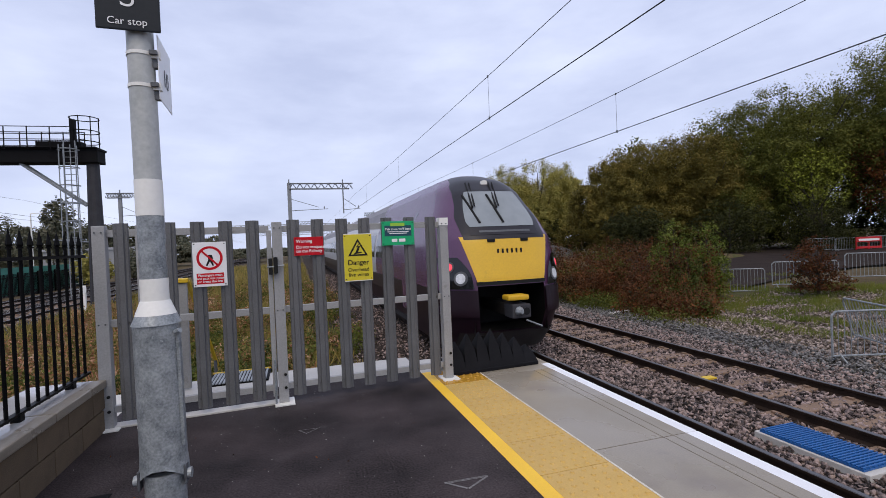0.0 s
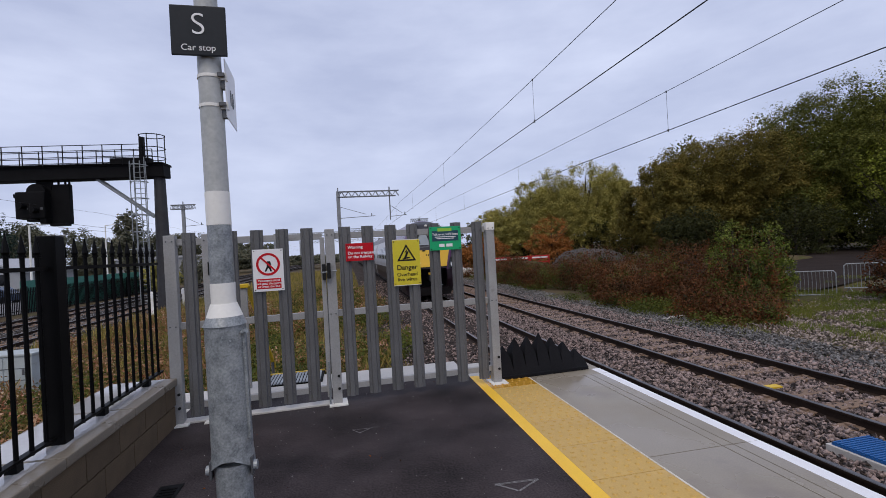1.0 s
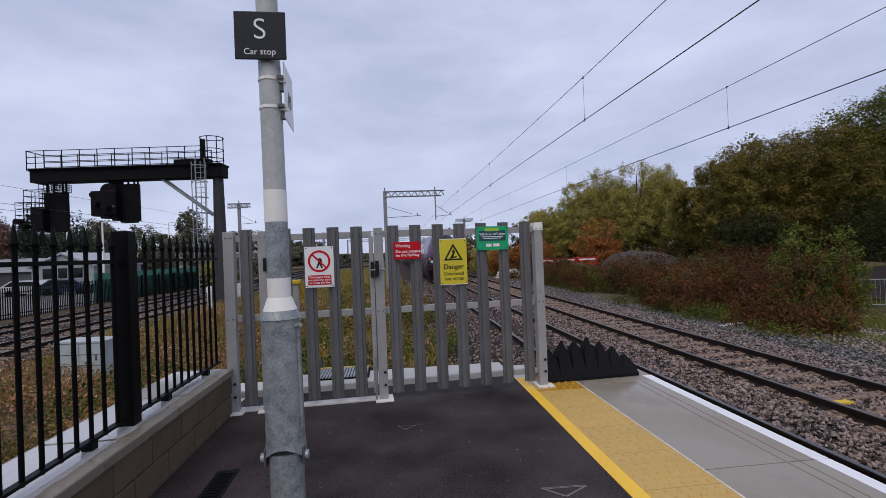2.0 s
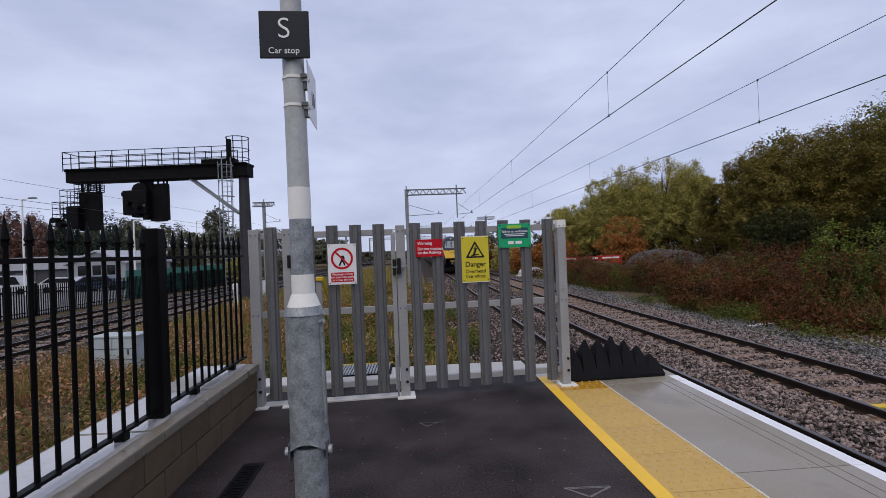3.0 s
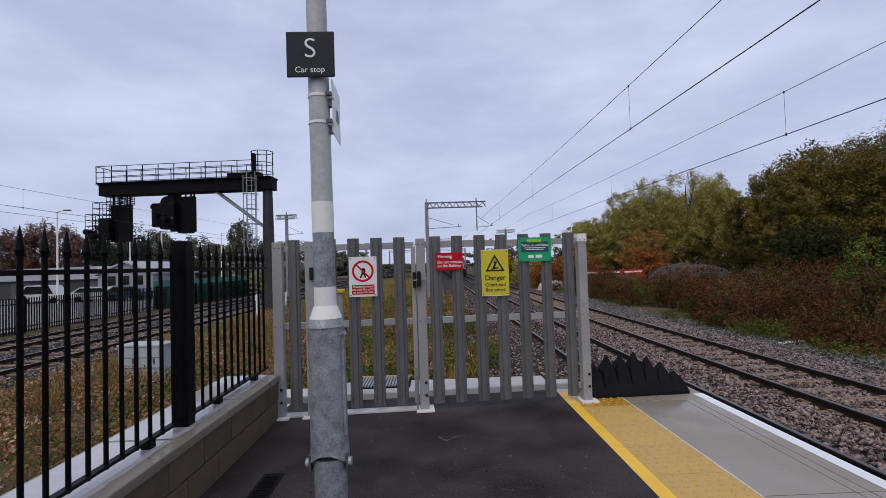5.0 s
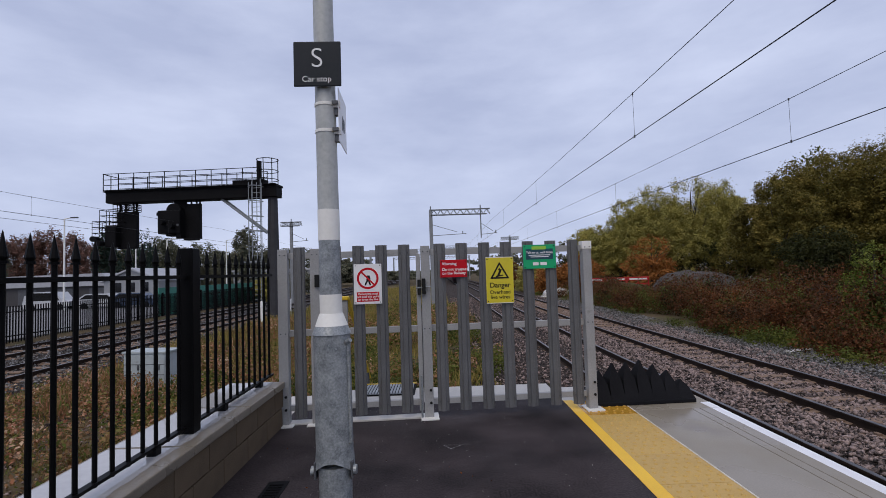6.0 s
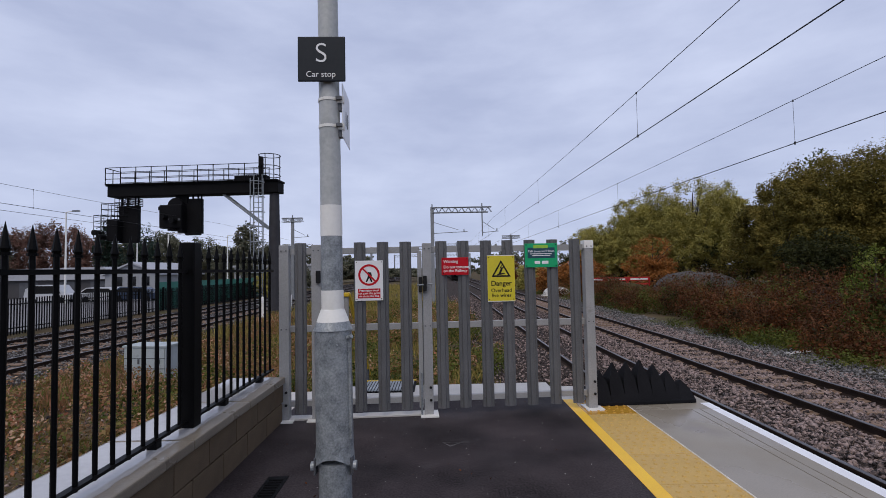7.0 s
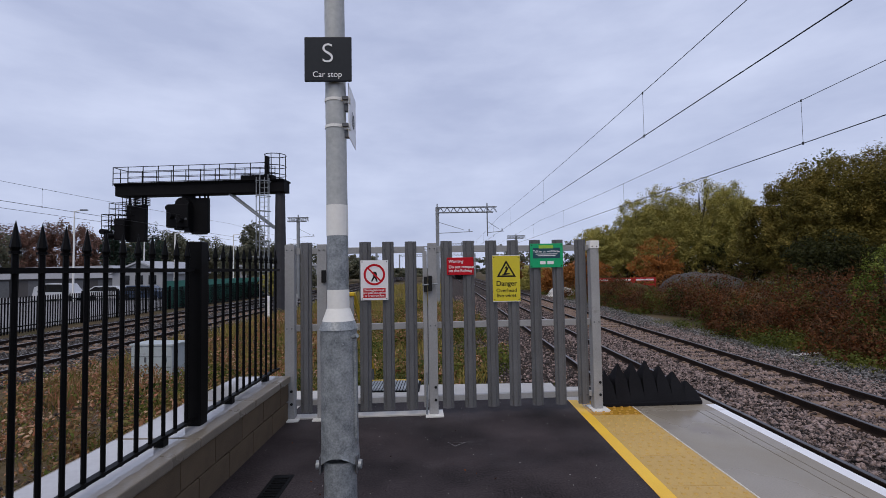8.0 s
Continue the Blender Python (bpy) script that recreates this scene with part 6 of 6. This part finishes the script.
    tagged(leaf_mesh("dry_stalks", v, f, L_DEAD), "upright dry brown and straw stalks on the waste ground", "weeds", kind="stuff")
    for name, n, mat, lab, seed in (("rough_weeds", 34000, L_DEAD, "brown and rust-red weeds beyond the platform end", 83), ("green_weeds", 34000, L_NETTLE, "dull green weeds beyond the platform end", 84)):
        r2 = np.random.default_rng(seed)
        cs, ss = [], []
        while len(cs) < 520:
            x, y = r2.uniform(-5.5, 1.6), 5.9 + 26 * r2.uniform(0, 1) ** 1.5
            if noise.noise((x * 0.6, y * 0.4, seed)) < 0.02:
                continue
            cs.append((x, y, terrain(x, y) + r2.uniform(0.04, 0.42)))
            ss.append((0.15, 0.15, 0.16))
        v, f = leaves(cs, ss, n, 0.085, seed, 0.5, facing=0.6)
        tagged(leaf_mesh(name, v, f, mat), lab, "weeds", kind="stuff")
    # distant woods, with haze painted into their leaf colours
    bl = []
    for i in range(46):
        x = -140 + 3.0 * i + rng.uniform(-1.5, 1.5)
        top = interp(x, ((-141, 15.5), (-104, 13.6), (-94, 13.2), (-86, 12.4), (-81, 9.0), (-72, 9.8), (-66, 11.6), (-60, 10.4), (-52, 8.0), (-40, 8.0), (-25, 6.0), (-14, 2.0), (10, 1.0)))
        h = top * rng.uniform(0.9, 1.08) + 1
        bl.append((x, 112 + rng.uniform(-6, 6), h * 0.5 - 1, rng.uniform(3.6, 5.6), 3.0, h * 0.55))
    for name, group, n, mat, lab in (("far_woods", [b for b in bl if b[0] > -74], 62000, L_FAR, "distant green autumn woods, greyed for haze"),
                                     ("far_red_woods", [b for b in bl if b[0] <= -74], 50000, L_FARRED, "distant red-brown autumn woods, greyed for haze")):
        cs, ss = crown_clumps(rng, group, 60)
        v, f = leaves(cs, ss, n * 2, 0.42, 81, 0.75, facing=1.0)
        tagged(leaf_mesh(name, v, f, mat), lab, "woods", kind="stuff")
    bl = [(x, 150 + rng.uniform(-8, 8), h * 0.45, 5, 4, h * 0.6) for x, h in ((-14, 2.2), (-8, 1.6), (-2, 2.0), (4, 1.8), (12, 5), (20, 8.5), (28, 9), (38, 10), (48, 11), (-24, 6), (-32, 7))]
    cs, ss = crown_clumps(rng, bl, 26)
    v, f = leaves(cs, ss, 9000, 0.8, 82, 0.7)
    tagged(leaf_mesh("far_trees", v, f, L_FAR), "distant trees along the line, greyed for haze", "woods", kind="stuff")
    for i, (x, y, h, r, m) in enumerate(((-66, 94, 13.4, 3.2, L_PINE), (-59, 94, 13.0, 4.2, L_PINE), (-25.0, 62, 9.6, 2.0, L_FAR), (-84, 88, 12.0, 4.0, L_FAR), (-18, 50, 3.2, 2.0, L_GOLD), (-17.2, 58, 3.6, 2.0, L_FAR))):
        tree(x, y, -1.1, h, r, m, "distant tree standing above the sheds" if y > 60 else "bush beside the far tracks", 400 + i, 3800, 0.42 if y > 60 else 0.25, 0.0, 5, group="distant trees")


build_ground()
build_platform()
build_grit()
build_column()
build_gate()
build_signs()
build_spikes()
build_steps()
build_blue_board()
build_railing()
wires()
ole_mast(-0.5, 34.3, 4.4, 6.15, ((0.0, 2.6), (3.7, 1.2)), "grey overhead line mast with lattice boom beside the track")
ole_mast(-14.1, 45, -1.0, 6.8, ((0.0, 1.6),), "grey overhead line mast with short lattice arms")
ole_mast(-0.5, 84, 4.4, 6.15, ((0.0, 2.6), (3.7, 1.2)), "grey overhead line mast with lattice boom beside the track")
ole_mast(9.6, 62, -1.2, 5.9, ((0.0, -1.6),), "grey overhead line mast with short lattice arms")
far_portal(98)
far_portal(150)
signal_gantry()
lineside_left()
right_side()
planting()
END_CAR = train_end_car()
MID_CAR = train_mid_car()
COACHES = [MID_CAR] + [copy_thing(MID_CAR, pose(NEAR_X, 56 + 23.4 * i, RAIL_Z)) for i in range(3)]
build_wall()
build_track("track_near", NEAR_X, "railway track beside the platform, rusty rails with worn tops", 70, sunk=0.03)
build_track("track_far", FAR_X, "second railway track with rusty rails and brown sleepers", 70, drop=0.08)
build_track("track_left", LEFT_X[0], "railway track beyond the black railing", 60)
build_track("track_left", LEFT_X[1], "outer railway track beyond the black railing", 60)
RAILS = [(c + s - 0.14, c + s + 0.06) for c in (NEAR_X, FAR_X) for s in (-0.752, 0.752)]


def on_bed(x, y):
    return bed_height(x)


stones("ballast_near", 4.2, 9.5, 0.5, 20, -1.085, 50000, 0.075, 51, M_STONE, "brown and grey broken ballast stones between the tracks", RAILS, on_bed)
stones("ballast_behind", 2.9, 9.5, -10, 5.7, -1.085, 13000, 0.075, 57, M_STONE, "brown ballast stones beside the platform", RAILS, on_bed)
stones("ballast_mid", 1.0, 9.5, 5.7, 45, -1.08, 30000, 0.07, 52, M_STONE, "brown ballast stones along the tracks beyond the platform", RAILS, on_bed)
stones("ballast_shoulder", 8.35, 10.6, 2.0, 40, -1.13, 22000, 0.07, 53, M_STONE_GREY, "pale grey ballast stones on the shoulder of the track")
stones("ballast_left", -18.2, -10.3, 8, 48, -1.05, 14000, 0.08, 54, M_STONE_GREY, "grey ballast stones under the tracks beyond the railing")
stones("loose_stones", -9.8, -2.6, 1.5, 22, -1.06, 9000, 0.06, 55, M_STONE, "loose stones among the weeds", (), terrain)
stones("yard_stones", 9.9, 18, 3.0, 13, -1.10, 26000, 0.075, 56, M_GRAVEL, "pale brown gravel on the rough ground", (), terrain)


def motions():
    track = ((0.0, 7.9), (0.2, 10.9), (0.4, 13.8), (0.6, 16.6), (1.0, 22.1), (1.5, 29.0), (2.2, 39.0), (2.8, 47.3), (3.5, 56.8), (4.5, 70.0), (6.0, 90.0), (8.0, 117.0))
    walk(END_CAR, [(t, pose(NEAR_X, y, RAIL_Z)) for t, y in track])
    for i, coach in enumerate(COACHES):
        walk(coach, [(t, pose(NEAR_X, y + 23.4 * (i + 1), RAIL_Z)) for t, y in track])


motions()
